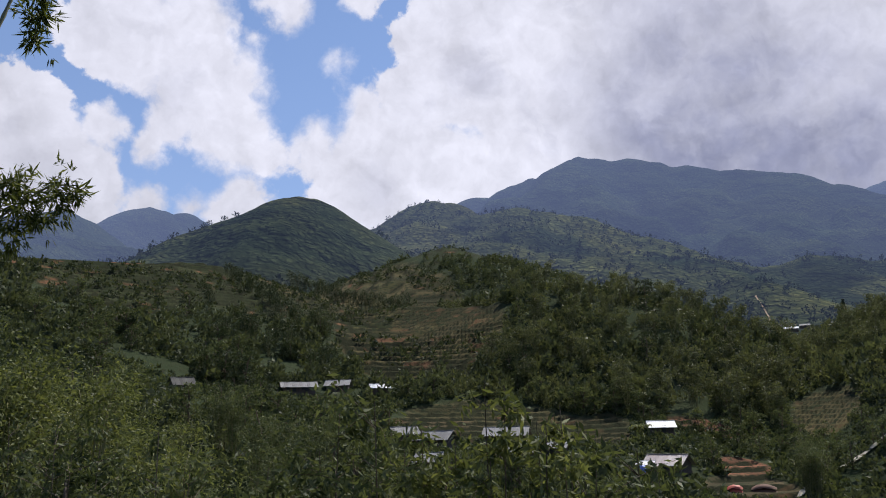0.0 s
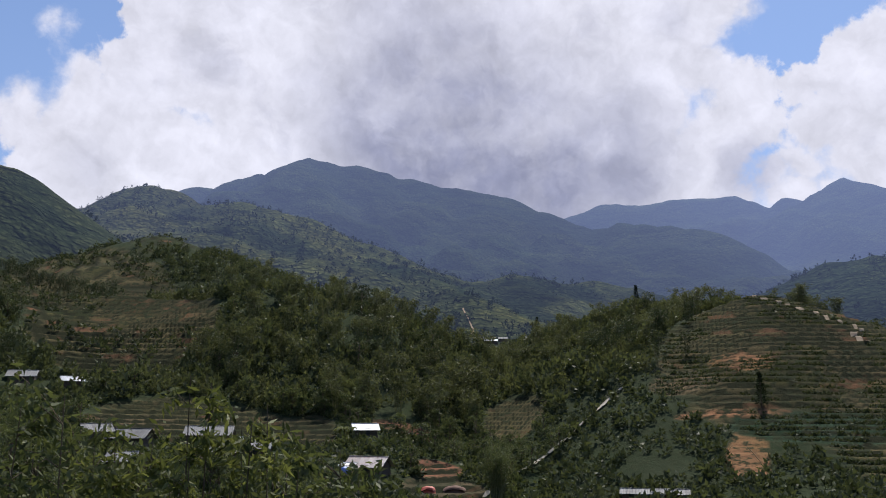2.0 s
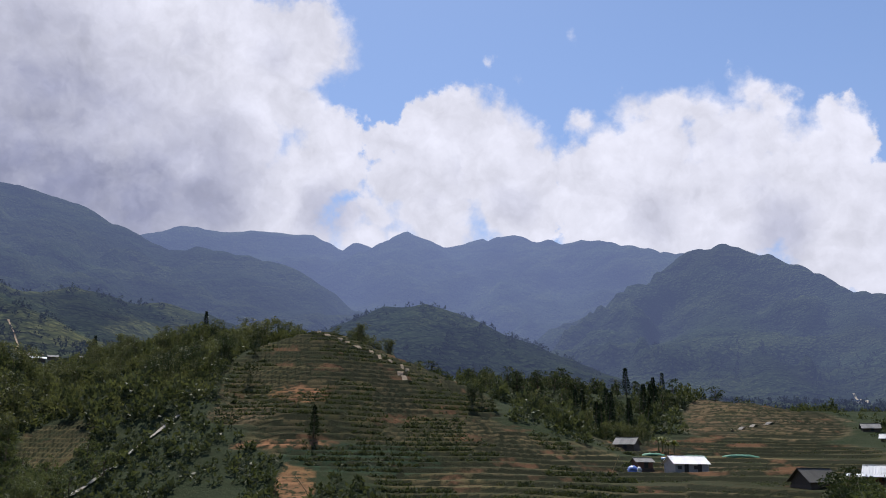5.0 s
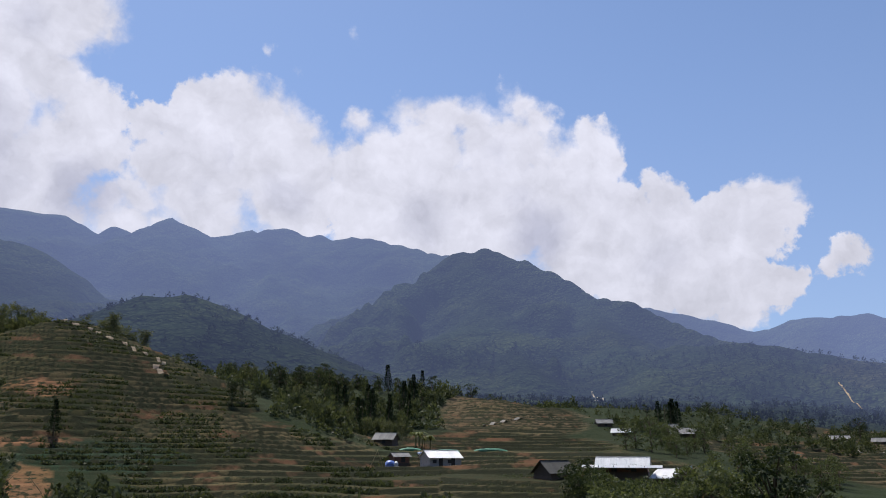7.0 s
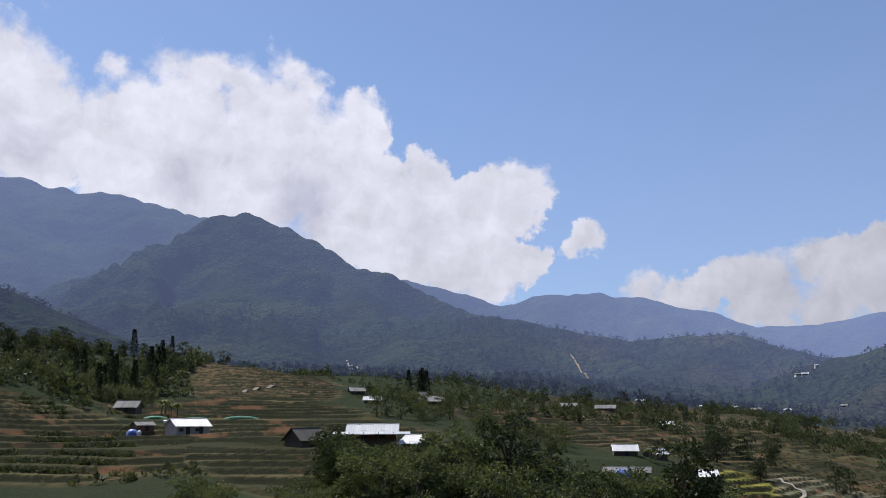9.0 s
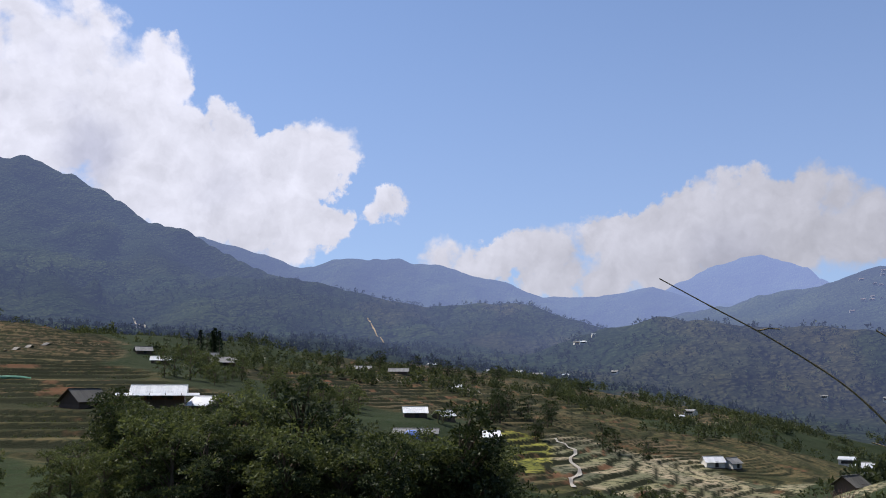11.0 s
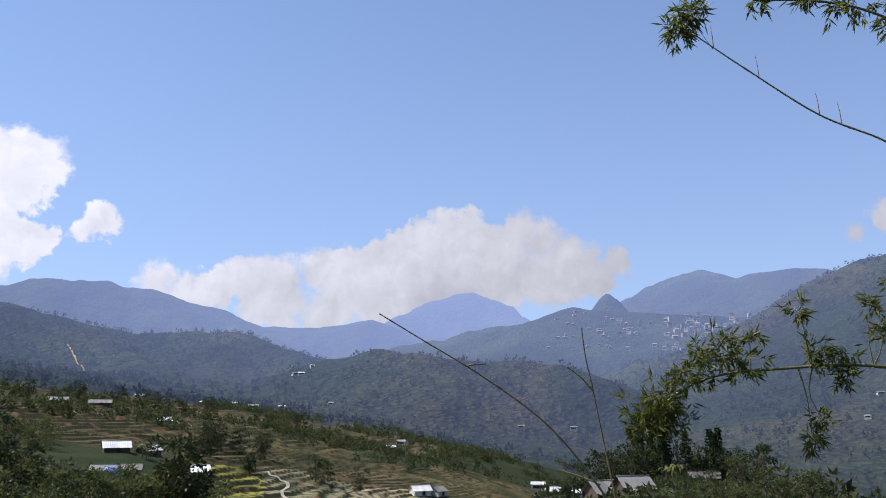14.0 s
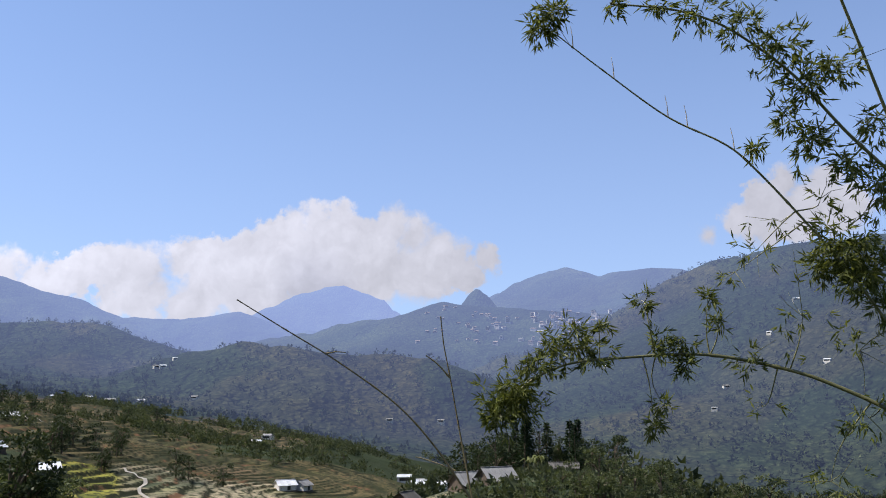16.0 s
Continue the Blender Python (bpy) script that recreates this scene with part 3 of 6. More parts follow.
ridge("hazy peak", 0.5, 0.4, [(105, 4300, 5.2), (108.1, 4300, 5.9), (109.4, 4300, 6.89), (111.6, 4300, 7.83), (112.9, 4300, 8.15), (113.9, 4300, 8.28), (114.8, 4300, 8.03), (115.8, 4300, 5.75), (116.8, 4300, 4.67), (119, 4300, 5)], 0.2, 6, 300)
ridge("range behind town", 0.45, 0.4, [(121, 3100, 6.4), (122.3, 3090, 6.36), (124.5, 3070, 7.61), (125.9, 3060, 7.15), (127, 3040, 8.39), (128.4, 3010, 9.31), (129.2, 3000, 9.46), (130, 2990, 8.95), (130.8, 2980, 8.71), (132.5, 2940, 8.93), (134.7, 2900, 9.13), (136.5, 2870, 8.92), (138.1, 2850, 7.02), (145, 2800, 8)], 0.15, 6, 300)
# the side that lies behind
ridge("hill behind", 0.8, 0.4, [(175, 900, 15), (200, 700, 20), (230, 650, 22), (260, 700, 20), (285, 900, 15), (312, 1400, 13)], 0.1, 20)

# what grows where: bearing, distance, half width in degrees, spread in distance, cover
FIELDS = []


def field(kind, az, r, half, spread, terrace=1.0, rise=1.1):
    FIELDS.append((kind, az, r, half, spread, terrace, rise))


COVER = {"scrub": (0.034, 0.044, 0.023), "terrace": (0.088, 0.072, 0.037), "dry": (0.125, 0.092, 0.055), "red": (0.17, 0.078, 0.05),
         "rice": (0.26, 0.235, 0.055), "pale": (0.24, 0.205, 0.14), "grass": (0.044, 0.051, 0.025), "clay": (0.25, 0.13, 0.07), "dark": (0.03, 0.052, 0.032)}
field("terrace", 92, 300, 9, 1.28, 1.0, 0.7)
field("dry", 90, 262, 6, 1.08, 1.0, 0.7)
field("terrace", 42.3, 235, 9.6, 1.34, 1.0, 1.55)
field("clay", 37.6, 226, 1.6, 1.03)
field("dry", 34.5, 212, 2.2, 1.04)
field("clay", 45.3, 196, 2.6, 1.012)
field("terrace", 56, 180, 14, 1.30, 1.0, 1.1)
field("terrace", 73, 165, 10, 1.48, 1.0, 1.05)
field("dry", 64, 205, 5, 1.10)
field("dry", 77, 155, 6, 1.12)
field("dry", 68, 340, 5, 1.22)
field("terrace", 66, 260, 9, 1.2)
field("terrace", 3, 205, 7, 1.12)
field("dry", -1, 200, 3, 1.06)
field("terrace", -2, 300, 6, 1.22, 1.0, 2.1)
field("grass", -12, 380, 9, 1.25, 1.0, 2.1)
field("grass", -22, 340, 7, 1.2, 1.0, 2.1)
field("terrace", -6, 430, 7, 1.25, 1.0, 2.1)
field("grass", 0.5, 560, 3, 1.10)
field("red", 16, 212, 2.4, 1.035)
field("red", 18.6, 178, 1.6, 1.05)
field("dry", 19, 160, 3, 1.08)
field("terrace", 23.5, 225, 2.2, 1.1)
field("terrace", 10, 200, 2, 1.1)
field("clay", 38.2, 172, 1.3, 1.09, 0.3)
field("clay", 39, 222, 1.1, 1.03)
field("dark", 43, 186, 6, 1.05, 0.4)
field("clay", 37, 193, 3.2, 1.012)
field("dry", 86, 320, 6, 1.25)
field("dry", 93, 500, 9, 1.35)
field("terrace", 99, 330, 8, 1.35)
field("dry", 107, 520, 6, 1.3)
field("terrace", 100, 205, 6, 1.3, 1.0, 0.8)
field("rice", 98.4, 208, 3.1, 1.16, 1.0, 1.2)
field("pale", 104.6, 222, 4.6, 1.3, 1.0, 0.85)
field("pale", 111.2, 232, 5.2, 1.28, 1.0, 0.7)
field("terrace", 106, 300, 7, 1.18, 1.0, 0.6)
field("dry", 108, 275, 3, 1.06, 1.0, 0.5)
field("terrace", 114, 300, 5, 1.3, 1.0, 0.4)
field("pale", 119.5, 152, 2.8, 1.12, 1.0, 0.7)
field("dry", 134, 165, 2.2, 1.12)
field("red", 103, 900, 0.8, 1.04, 0)
field("red", 69.5, 395, 1.2, 1.04)


def spot(az, r, f):
    """How far a place lies inside a field, 1 in its middle, 0 at its rim."""
    _, a0, r0, half, spread = f[:5]
    return 1 - ((az - a0) / half) ** 2 - (np.log(r / r0) / math.log(spread)) ** 2


def heights(x, y):
    """The height of the land over the plan, and how much of it is stepped."""
    r = np.maximum(np.hypot(x, y), 1.0)
    az = np.degrees(np.arctan2(x, y))
    az = np.where(az < -75, az + 360, az)
    lr = np.log(r)
    rows = np.array([np.interp(lr, s[1], s[2]) * np.minimum(1, np.exp(s[1][-1] - lr)) for s in SECTIONS])
    i = np.clip(np.searchsorted(SEC_AZ, az) - 1, 0, len(SECTIONS) - 2)
    f = np.clip((az - SEC_AZ[i]) / (SEC_AZ[i + 1] - SEC_AZ[i]), 0, 1)
    at = np.arange(r.size)
    z = (rows[i, at] * (1 - f) + rows[i + 1, at] * f) * np.maximum(r, 3.0)
    z = z + fbm(x, y, 60, 5, 3) * np.clip((r - 30) / 100, 0, 1) * 1.6
    wild = -0.9 * np.abs(fbm(x, y, 240, 11, 5))
    gully = 1 - 2 * np.abs(fbm(x, y, 420, 23, 4))
    wild_far = -0.75 * (1 - gully) - 0.35 * np.abs(fbm(x, y, 110, 29, 3))
    for near, far, rough, width, size, spine in RIDGES:
        best = np.full(r.size, -1e9)
        for p, q in zip(spine[:-1], spine[1:]):
            d = q - p
            t = np.clip(((x - p[0]) * d[0] + (y - p[1]) * d[1]) / (d[0] ** 2 + d[1] ** 2), 0, 1)
            px, py = p[0] + t * d[0], p[1] + t * d[1]
            away = np.hypot(x - px, y - py)
            beyond = np.clip((r - np.hypot(px, py)) / (away + 1), -1, 1)
            slope = near + (far - near) * (0.5 + 0.5 * beyond)
            rel = np.sqrt(away * away + width * width) - width
            h = p[2] + t * d[2] - slope * rel + (wild if size < 250 else wild_far) * rough * np.minimum(rel, size)
            best = np.maximum(best, h)
        lift = best - z
        soft = 4.0 + 0.01 * r
        z = z + np.where(lift > soft, lift, np.where(lift < -soft, 0, (lift + soft) ** 2 / (4 * soft)))
    z = z + np.clip((r - 500) / 600, 0, 1) * np.clip((5200 - r) / 1000, 0, 1) * fbm(x, y, 38, 31, 3) * 3.2
    z = z + np.clip((r - 1300) / 600, 0, 1) * r * 0.0026 * (fbm(x, y, 170, 37, 4) - 0.25)
    step, rise = np.zeros(r.size), np.full(r.size, 1.1)
    for fd in FIELDS:
        w = np.clip(spot(az, r, fd) * 4, 0, 1) * fd[5]
        rise = np.where(w > 0.05, fd[6], rise)
        step = np.maximum(step, w)
    return z, step, az, r, rise


def treads(x, y, z, rise):
    """Which step a place lies on, and how far across it."""
    q = (z + fbm(x, y, 26, 41, 2) * 0.55) / rise
    level = np.floor(q)
    return level, q - level


def land(x, y, full=False):
    """Height with the terraces cut in."""
    z, step, az, r, rise = heights(x, y)
    level, part_ = treads(x, y, z, rise)
    stepped = (level + np.clip((part_ - 0.8) / 0.2, 0, 1)) * rise - fbm(x, y, 26, 41, 2) * 0.55
    low = z * (1 - step) + (stepped + 0.08 * part_ * rise) * step
    return (low, step, az, r, level, part_) if full else (low, step, az, r)


def ground_at(x, y):
    return float(land(np.array([x], float), np.array([y], float))[0][0])


def on_ground(az, r, sink=0.0):
    p = polar(az, r)
    return Vector((p.x, p.y, ground_at(p.x, p.y) - sink))


def mesh_from(name, verts, faces, mats, smooth=False):
    """A mesh from arrays of corners and of equal-sized faces."""
    me = bpy.data.meshes.new(name)
    n = faces.shape[1]
    me.vertices.add(len(verts))
    me.vertices.foreach_set("co", np.ascontiguousarray(verts, dtype=np.float32).ravel())
    me.loops.add(faces.size)
    me.loops.foreach_set("vertex_index", np.ascontiguousarray(faces, dtype=np.int32).ravel())
    me.polygons.add(len(faces))
    me.polygons.foreach_set("loop_start", np.arange(0, faces.size, n, dtype=np.int32))
    me.polygons.foreach_set("loop_total", np.full(len(faces), n, dtype=np.int32))
    me.update(calc_edges=True)
    if smooth:
        me.polygons.foreach_set("use_smooth", np.ones(len(faces), dtype=bool))
    for m in mats if isinstance(mats, (list, tuple)) else [mats]:
        me.materials.append(m)
    return me


AZ = np.concatenate([np.arange(-75, -32, 1.5), np.arange(-32, 152, 0.25), np.arange(152, 285, 2.5)])
RINGS = np.concatenate([[0.0, 1.5, 3], np.geomspace(4, 100, 34), np.arange(101, 300, 0.85), np.arange(300, 430, 1.6), np.geomspace(432, 4850, 190)])
GA, GR = np.meshgrid(AZ, RINGS, indexing="ij")
gx, gy = (GR * np.sin(GA * D2R)).ravel(), (GR * np.cos(GA * D2R)).ravel()
gz, gstep, gaz, gr, glevel, gpart = land(gx, gy, True)


def cover_colours(x, y, az, r, step):
    col = np.zeros((x.size, 4))
    col[:, :3] = COVER["scrub"]
    mott = fbm(x, y, 35, 51, 3)[:, None]
    col[:, :3] *= 1 + 0.25 * mott
    wobble = fbm(x, y, 14, 61, 3)
    for fd in FIELDS:
        w = np.clip((spot(az, r, fd) + 0.25 * wobble) * 6, 0, 1)[:, None]
        tone = np.array(COVER[fd[0]]) * (1 + 0.18 * mott)
        col[:, :3] = col[:, :3] * (1 - w) + tone * w
    # every plot has its own crop, and the banks between plots are rough earth
    plot = lattice(glevel.astype(np.int64), np.floor(az * r / 1500 + 0.7 * fbm(x, y, 60, 67, 2)).astype(np.int64), 5)
    tint = np.stack([0.5 + 1.05 * plot, 0.58 + 0.86 * plot, 0.6 + 0.8 * plot], axis=1)
    col[:, :3] *= 1 + (tint - 1) * step[:, None]
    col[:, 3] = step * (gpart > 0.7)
    # high slopes: forest, and some cleared ground in the east
    far = np.clip((r - 650) / 250, 0, 1)[:, None]
    forest = np.array((0.027, 0.038, 0.019)) * (1 + 0.3 * fbm(x, y, 160, 71, 4)[:, None])
    cleared = np.clip((fbm(x, y, 210, 81, 4) - 0.35) * 5, 0, 1)[:, None] * np.clip((az - 78) / 15, 0, 1)[:, None] * np.clip((2300 - r) / 400, 0, 1)[:, None]
    forest = forest * (1 - 0.25 * cleared) + np.array((0.09, 0.066, 0.04)) * 0.25 * cleared
    # grass between the trees of the western foothills, its colour raised to look sunlit
    grassy = np.clip((fbm(x, y, 130, 87, 5) + 0.5) * 2.2, 0, 1)[:, None] * np.clip((34 - az) / 6, 0, 1)[:, None] * np.clip((1750 - r) / 150, 0, 1)[:, None]
    forest = forest * (1 - 0.75 * grassy) + np.array((0.088, 0.094, 0.037)) * (1 + 0.3 * fbm(x, y, 40, 88, 3)[:, None]) * 0.75 * grassy
    col[:, :3] = col[:, :3] * (1 - far) + forest * far
    return np.clip(col, 0.01, 1)


def painted_haze(x, y, az, r):
    """Haze painted as emission on far slopes: more with distance, less under the big cloud."""
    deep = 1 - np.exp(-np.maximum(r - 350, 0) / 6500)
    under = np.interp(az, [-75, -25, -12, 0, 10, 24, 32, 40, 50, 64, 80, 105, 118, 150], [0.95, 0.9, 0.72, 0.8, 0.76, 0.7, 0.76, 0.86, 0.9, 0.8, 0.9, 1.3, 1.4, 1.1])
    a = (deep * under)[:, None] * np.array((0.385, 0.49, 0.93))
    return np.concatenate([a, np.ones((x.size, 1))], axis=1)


colours, haze_colours = cover_colours(gx, gy, gaz, gr, gstep), painted_haze(gx, gy, gaz, gr)
NA, NR = len(AZ), len(RINGS)
V = np.stack([gx, gy, gz], axis=1)


def sheet(name, r0, r1, mat, label):
    """One ring of the land, from one distance to another."""
    j0, j1 = int(np.searchsorted(RINGS, r0)), min(int(np.searchsorted(RINGS, r1)), NR - 1)
    js = np.arange(j0, j1 + 1)
    keep = (np.arange(NA)[:, None] * NR + js[None, :]).ravel()
    w = len(js)
    i, j = np.meshgrid(np.arange(NA), np.arange(w - 1), indexing="ij")
    i2 = (i + 1) % NA
    quads = np.stack([i * w + j, i * w + j + 1, i2 * w + j + 1, i2 * w + j], axis=-1).reshape(-1, 4)
    me = mesh_from(name, V[keep], quads, mat, smooth=r0 > 400)
    for key, arr in (("cover", colours), ("haze_glow", haze_colours)):
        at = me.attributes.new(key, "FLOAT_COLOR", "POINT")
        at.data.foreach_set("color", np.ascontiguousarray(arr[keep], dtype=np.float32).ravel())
    return tagged(new(name, me), label, name.replace("_", " "), kind="structure")


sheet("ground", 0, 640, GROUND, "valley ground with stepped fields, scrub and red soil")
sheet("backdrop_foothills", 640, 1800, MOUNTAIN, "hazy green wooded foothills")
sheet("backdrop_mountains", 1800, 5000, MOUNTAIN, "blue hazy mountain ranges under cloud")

# ---------------------------------------------------------------- plants
rng = np.random.default_rng(7)


def unit(v):
    return v / (np.linalg.norm(v, axis=-1, keepdims=True) + 1e-9)


def leaves(at, way, length, width, rnd, fold=False):
    """Leaves as long pointed blades: where each one starts, which way it points, how long and wide it is."""
    n = len(at)
    way = unit(way)
    side = unit(np.cross(way, unit(rnd.normal(size=(n, 3))))) * (np.broadcast_to(width, n)[:, None] / 2)
    run = way * np.broadcast_to(length, n)[:, None]
    if fold:
        v = np.stack([at - side, at + side, at + run], axis=1).reshape(-1, 3)
        return v, np.arange(3 * n).reshape(-1, 3)
    v = np.stack([at, at + run * 0.4 + side, at + run, at + run * 0.4 - side], axis=1).reshape(-1, 3)
    return v, np.arange(4 * n).reshape(-1, 4)


def tube(points, radii, sides=6):
    """A tapering stem through the points, as corners and four-sided faces."""
    p = np.array(points, float)
    d = unit(np.gradient(p, axis=0))
    a = unit(np.cross(d, np.array((0.31, 0.17, 0.93)) + 0 * d) + 1e-6)
    b = np.cross(d, a)
    ang = np.arange(sides) * 2 * math.pi / sides
    r = np.broadcast_to(radii, len(p))[:, None, None]
    v = p[:, None, :] + r * (np.cos(ang)[None, :, None] * a[:, None, :] + np.sin(ang)[None, :, None] * b[:, None, :])
    k0, s0 = np.meshgrid(np.arange(len(p) - 1), np.arange(sides), indexing="ij")
    s1 = (s0 + 1) % sides
    f = np.stack([k0 * sides + s0, k0 * sides + s1, (k0 + 1) * sides + s1, (k0 + 1) * sides + s0], axis=-1).reshape(-1, 4)
    return v.reshape(-1, 3), f


def join(pieces):
    vs, fs, n = [], [], 0
    for v, f in pieces:
        vs.append(v)
        fs.append(f + n)
        n += len(v)
    return np.concatenate(vs), np.concatenate(fs)


def curve(*pts, n=14):
    """A smooth line through a few points."""
    p = np.array(pts, float)
    t = np.linspace(0, len(p) - 1, n)
    out = np.zeros((n, 3))
    for i, u in enumerate(t):
        j = min(int(u), len(p) - 2)
        f = u - j
        p0, p1, p2, p3 = p[max(j - 1, 0)], p[j], p[j + 1], p[min(j + 2, len(p) - 1)]
        out[i] = 0.5 * ((2 * p1) + (p2 - p0) * f + (2 * p0 - 5 * p1 + 4 * p2 - p3) * f * f + (3 * p1 - p0 - 3 * p2 + p3) * f ** 3)
    return out


def plant(name, stem, crown, stem_mat, leaf_mat, stem_name="trunk", crown_name="crown"):
    """A plant as one thing: an Empty at its foot with the stem and the crown under it."""
    base = new(name)
    base.empty_display_size = 0.3
    s = new(stem_name, mesh_from(stem_name, *stem, stem_mat, smooth=True))
    c = new(crown_name, mesh_from(crown_name, *crown, leaf_mat))
    s.parent = c.parent = base
    if stem_name == "culm_tangle":
        tagged(s, kind="stuff")
    return base


def bamboo_shape(h, spread, culms, count, leaf, seed):
    """A clump of culms that lean outwards and nod at the top, with drooping leaves above."""
    r = np.random.default_rng(seed)
    stems, at, way = [], [], []
    for c in range(culms):
        a, lean = r.uniform(0, 6.283), r.uniform(0.15, 1.0) ** 0.7 * spread
        hh = h * r.uniform(0.72, 1.0)
        out = np.array((math.cos(a), math.sin(a), 0))
        foot = out * r.uniform(0, 0.25) * spread
        pts = curve(foot, foot + out * lean * 0.25 + (0, 0, hh * 0.5), foot + out * lean * 0.6 + (0, 0, hh * 0.85), foot + out * lean * 1.15 + (0, 0, hh * 0.97), n=8)
        stems.append(tube(pts, np.linspace(0.05, 0.012, 8) * h / 9, 4))
        tufts = 13
        m = count // (culms * tufts)
        for q in range(tufts):
            u = (0.2 + 0.8 * (q + r.uniform()) / tufts) * 7
            j = min(int(u), 6)
            mid = pts[j] * (1 - u + j) + pts[j + 1] * (u - j)
            mid = mid + r.normal(size=3) * h * 0.07 * (1, 1, 0.6) * (1.3 - u / 9)
            at.append(mid + r.normal(size=(m, 3)) * h * 0.028)
            way.append(r.normal(size=(m, 3)) * (1, 1, 0.6) + out * 0.4 + (0, 0, -0.5))
    at, way = np.concatenate(at), np.concatenate(way)
    return join(stems), leaves(at, way, leaf * r.uniform(0.6, 1.4, len(at)), leaf * 0.34, r)


def broadleaf_shape(h, half, count, leaf, seed, clumps=16, low=0.3):
    """A tree with a tapered trunk, limbs and a crown of uneven clumps."""
    r = np.random.default_rng(seed)
    stems = [tube(curve((0, 0, -0.4), (r.normal() * 0.1, 0.05, h * 0.3), (r.normal() * 0.25, r.normal() * 0.25, h * 0.78), n=7), np.linspace(0.032, 0.008, 7) * h, 6)]
    at, way = [], []
    per = count // clumps
    for c in range(clumps):
        a, u = r.uniform(0, 6.283), r.uniform(low, 0.93)
        wide = half * math.sqrt(max(0.05, 1 - ((u - 0.55) / 0.52) ** 2)) * r.uniform(0.45, 1.0)
        mid = np.array((math.cos(a) * wide, math.sin(a) * wide, h * u))
        if c % 2 == 0:
            foot = np.array((0, 0, h * max(0.2, u - 0.25)))
            stems.append(tube(curve(foot, foot * 0.5 + mid * 0.5 + (0, 0, h * 0.03), mid, n=4), np.linspace(0.011, 0.004, 4) * h, 4))
        size = half * r.uniform(0.26, 0.46)
        d = unit(r.normal(size=(per, 3)))
        d[:, 2] = np.abs(d[:, 2]) * 0.9 - 0.25
        at.append(mid + d * size * r.uniform(0.55, 1.05, (per, 1)))
        way.append(d + r.normal(size=(per, 3)) * 0.7 + (0, 0, -0.15))
    at, way = np.concatenate(at), np.concatenate(way)
    return join(stems), leaves(at, way, leaf * r.uniform(0.6, 1.3, len(at)), leaf * 0.55, r)


def conifer_shape(h, half, count, leaf, seed, ragged=0.3):
    """A narrow conifer: whorls of drooping boughs round a straight trunk."""
    r = np.random.default_rng(seed)
    stem = tube(curve((0, 0, -0.3), (0, 0, h * 0.5), (0, 0, h), n=6), np.linspace(0.02, 0.003, 6) * h, 6)
    u = r.uniform(0.06, 1, count) ** 0.8
    whorl = np.floor(u * 17) / 17
    a = r.uniform(0, 6.283, count)
    wide = half * (1 - whorl) ** 0.85 * (1 - ragged * r.uniform(0, 1, count))
    t = r.uniform(0.25, 1, count)
    at = np.stack([np.cos(a) * wide * t, np.sin(a) * wide * t, h * (0.06 + 0.93 * (0.6 * whorl + 0.4 * u)) - wide * t * 0.28], axis=1)
    way = np.stack([np.cos(a), np.sin(a), r.uniform(-0.6, 0.25, count)], axis=1) + r.normal(size=(count, 3)) * 0.35
    return stem, leaves(at, way, leaf * r.uniform(0.6, 1.3, count), leaf * 0.4, r)


def sapling_shape(h, count, leaf, seed, spread=0.8, stems_n=2):
    """A thin-stemmed young tree with sparse sprays of narrow hanging leaves."""
    r = np.random.default_rng(seed)
    stems, at, way = [], [], []
    for c in range(stems_n):
        a = r.uniform(0, 6.283)
        out = np.array((math.cos(a), math.sin(a), 0))
        hh = h * (1 if c == 0 else r.uniform(0.6, 0.95))
        pts = curve(out * 0.2 * c, out * (0.3 + 0.3 * c) + (0, 0, hh * 0.55), out * (0.2 + 0.55 * c) + (0, 0, hh), n=10)
        stems.append(tube(pts, np.linspace(0.032, 0.008, 10) * (0.6 + h / 20), 5))
        twigs = 13
        per = count // (stems_n * twigs)
        for q in range(twigs):
            u = 0.35 + 0.65 * (q + r.uniform()) / twigs
            foot = pts[min(int(u * 9), 9)]
            b = r.uniform(0, 6.283)
            tip = foot + np.array((math.cos(b), math.sin(b), r.uniform(0.1, 0.7))) * spread * r.uniform(0.5, 1.2) * (1.25 - 0.55 * u)
            line = curve(foot, (foot + tip) / 2 + (0, 0, 0.08), tip, n=5)
            stems.append(tube(line, np.linspace(0.011, 0.004, 5), 3))
            t = r.uniform(0.3, 1.05, per)[:, None]
            at.append(foot * (1 - t) + tip * t + r.normal(size=(per, 3)) * 0.10)
            way.append(r.normal(size=(per, 3)) + (0, 0, -0.55))
    at, way = np.concatenate(at), np.concatenate(way)
    return join(stems), leaves(at, way, leaf * r.uniform(0.6, 1.3, len(at)), leaf * 0.29, r)


# ---- where the houses stand, so that no tree grows through them: bearing, distance, clear half width in metres
CLEAR = [(14, 168, 9), (3.9, 190, 11), (-7.3, 232, 8), (-4.6, 236, 7), (-9.9, 225, 8), (-1.6, 178, 9), (-1, 158, 8), (6.5, 178, 8), (4.9, 172, 6), (13.7, 196, 6), (-17.3, 205, 6),
         (63, 205, 9), (60.4, 207, 6), (59.6, 250, 7), (70.6, 168, 7), (75.5, 166, 16), (73.9, 330, 8), (74.9, 300, 8), (78.8, 335, 10), (91.4, 220, 8), (91.4, 178, 11), (96.3, 212, 7), (93.2, 225, 6),
         (87.9, 400, 9), (90.3, 405, 9), (94.1, 360, 8), (111, 255, 10), (122.3, 150, 8), (124.1, 143, 9), (32.4, 168, 9), (118.5, 168, 8), (128.5, 172, 6), (39.1, 197, 4), (22.1, 700, 25)]


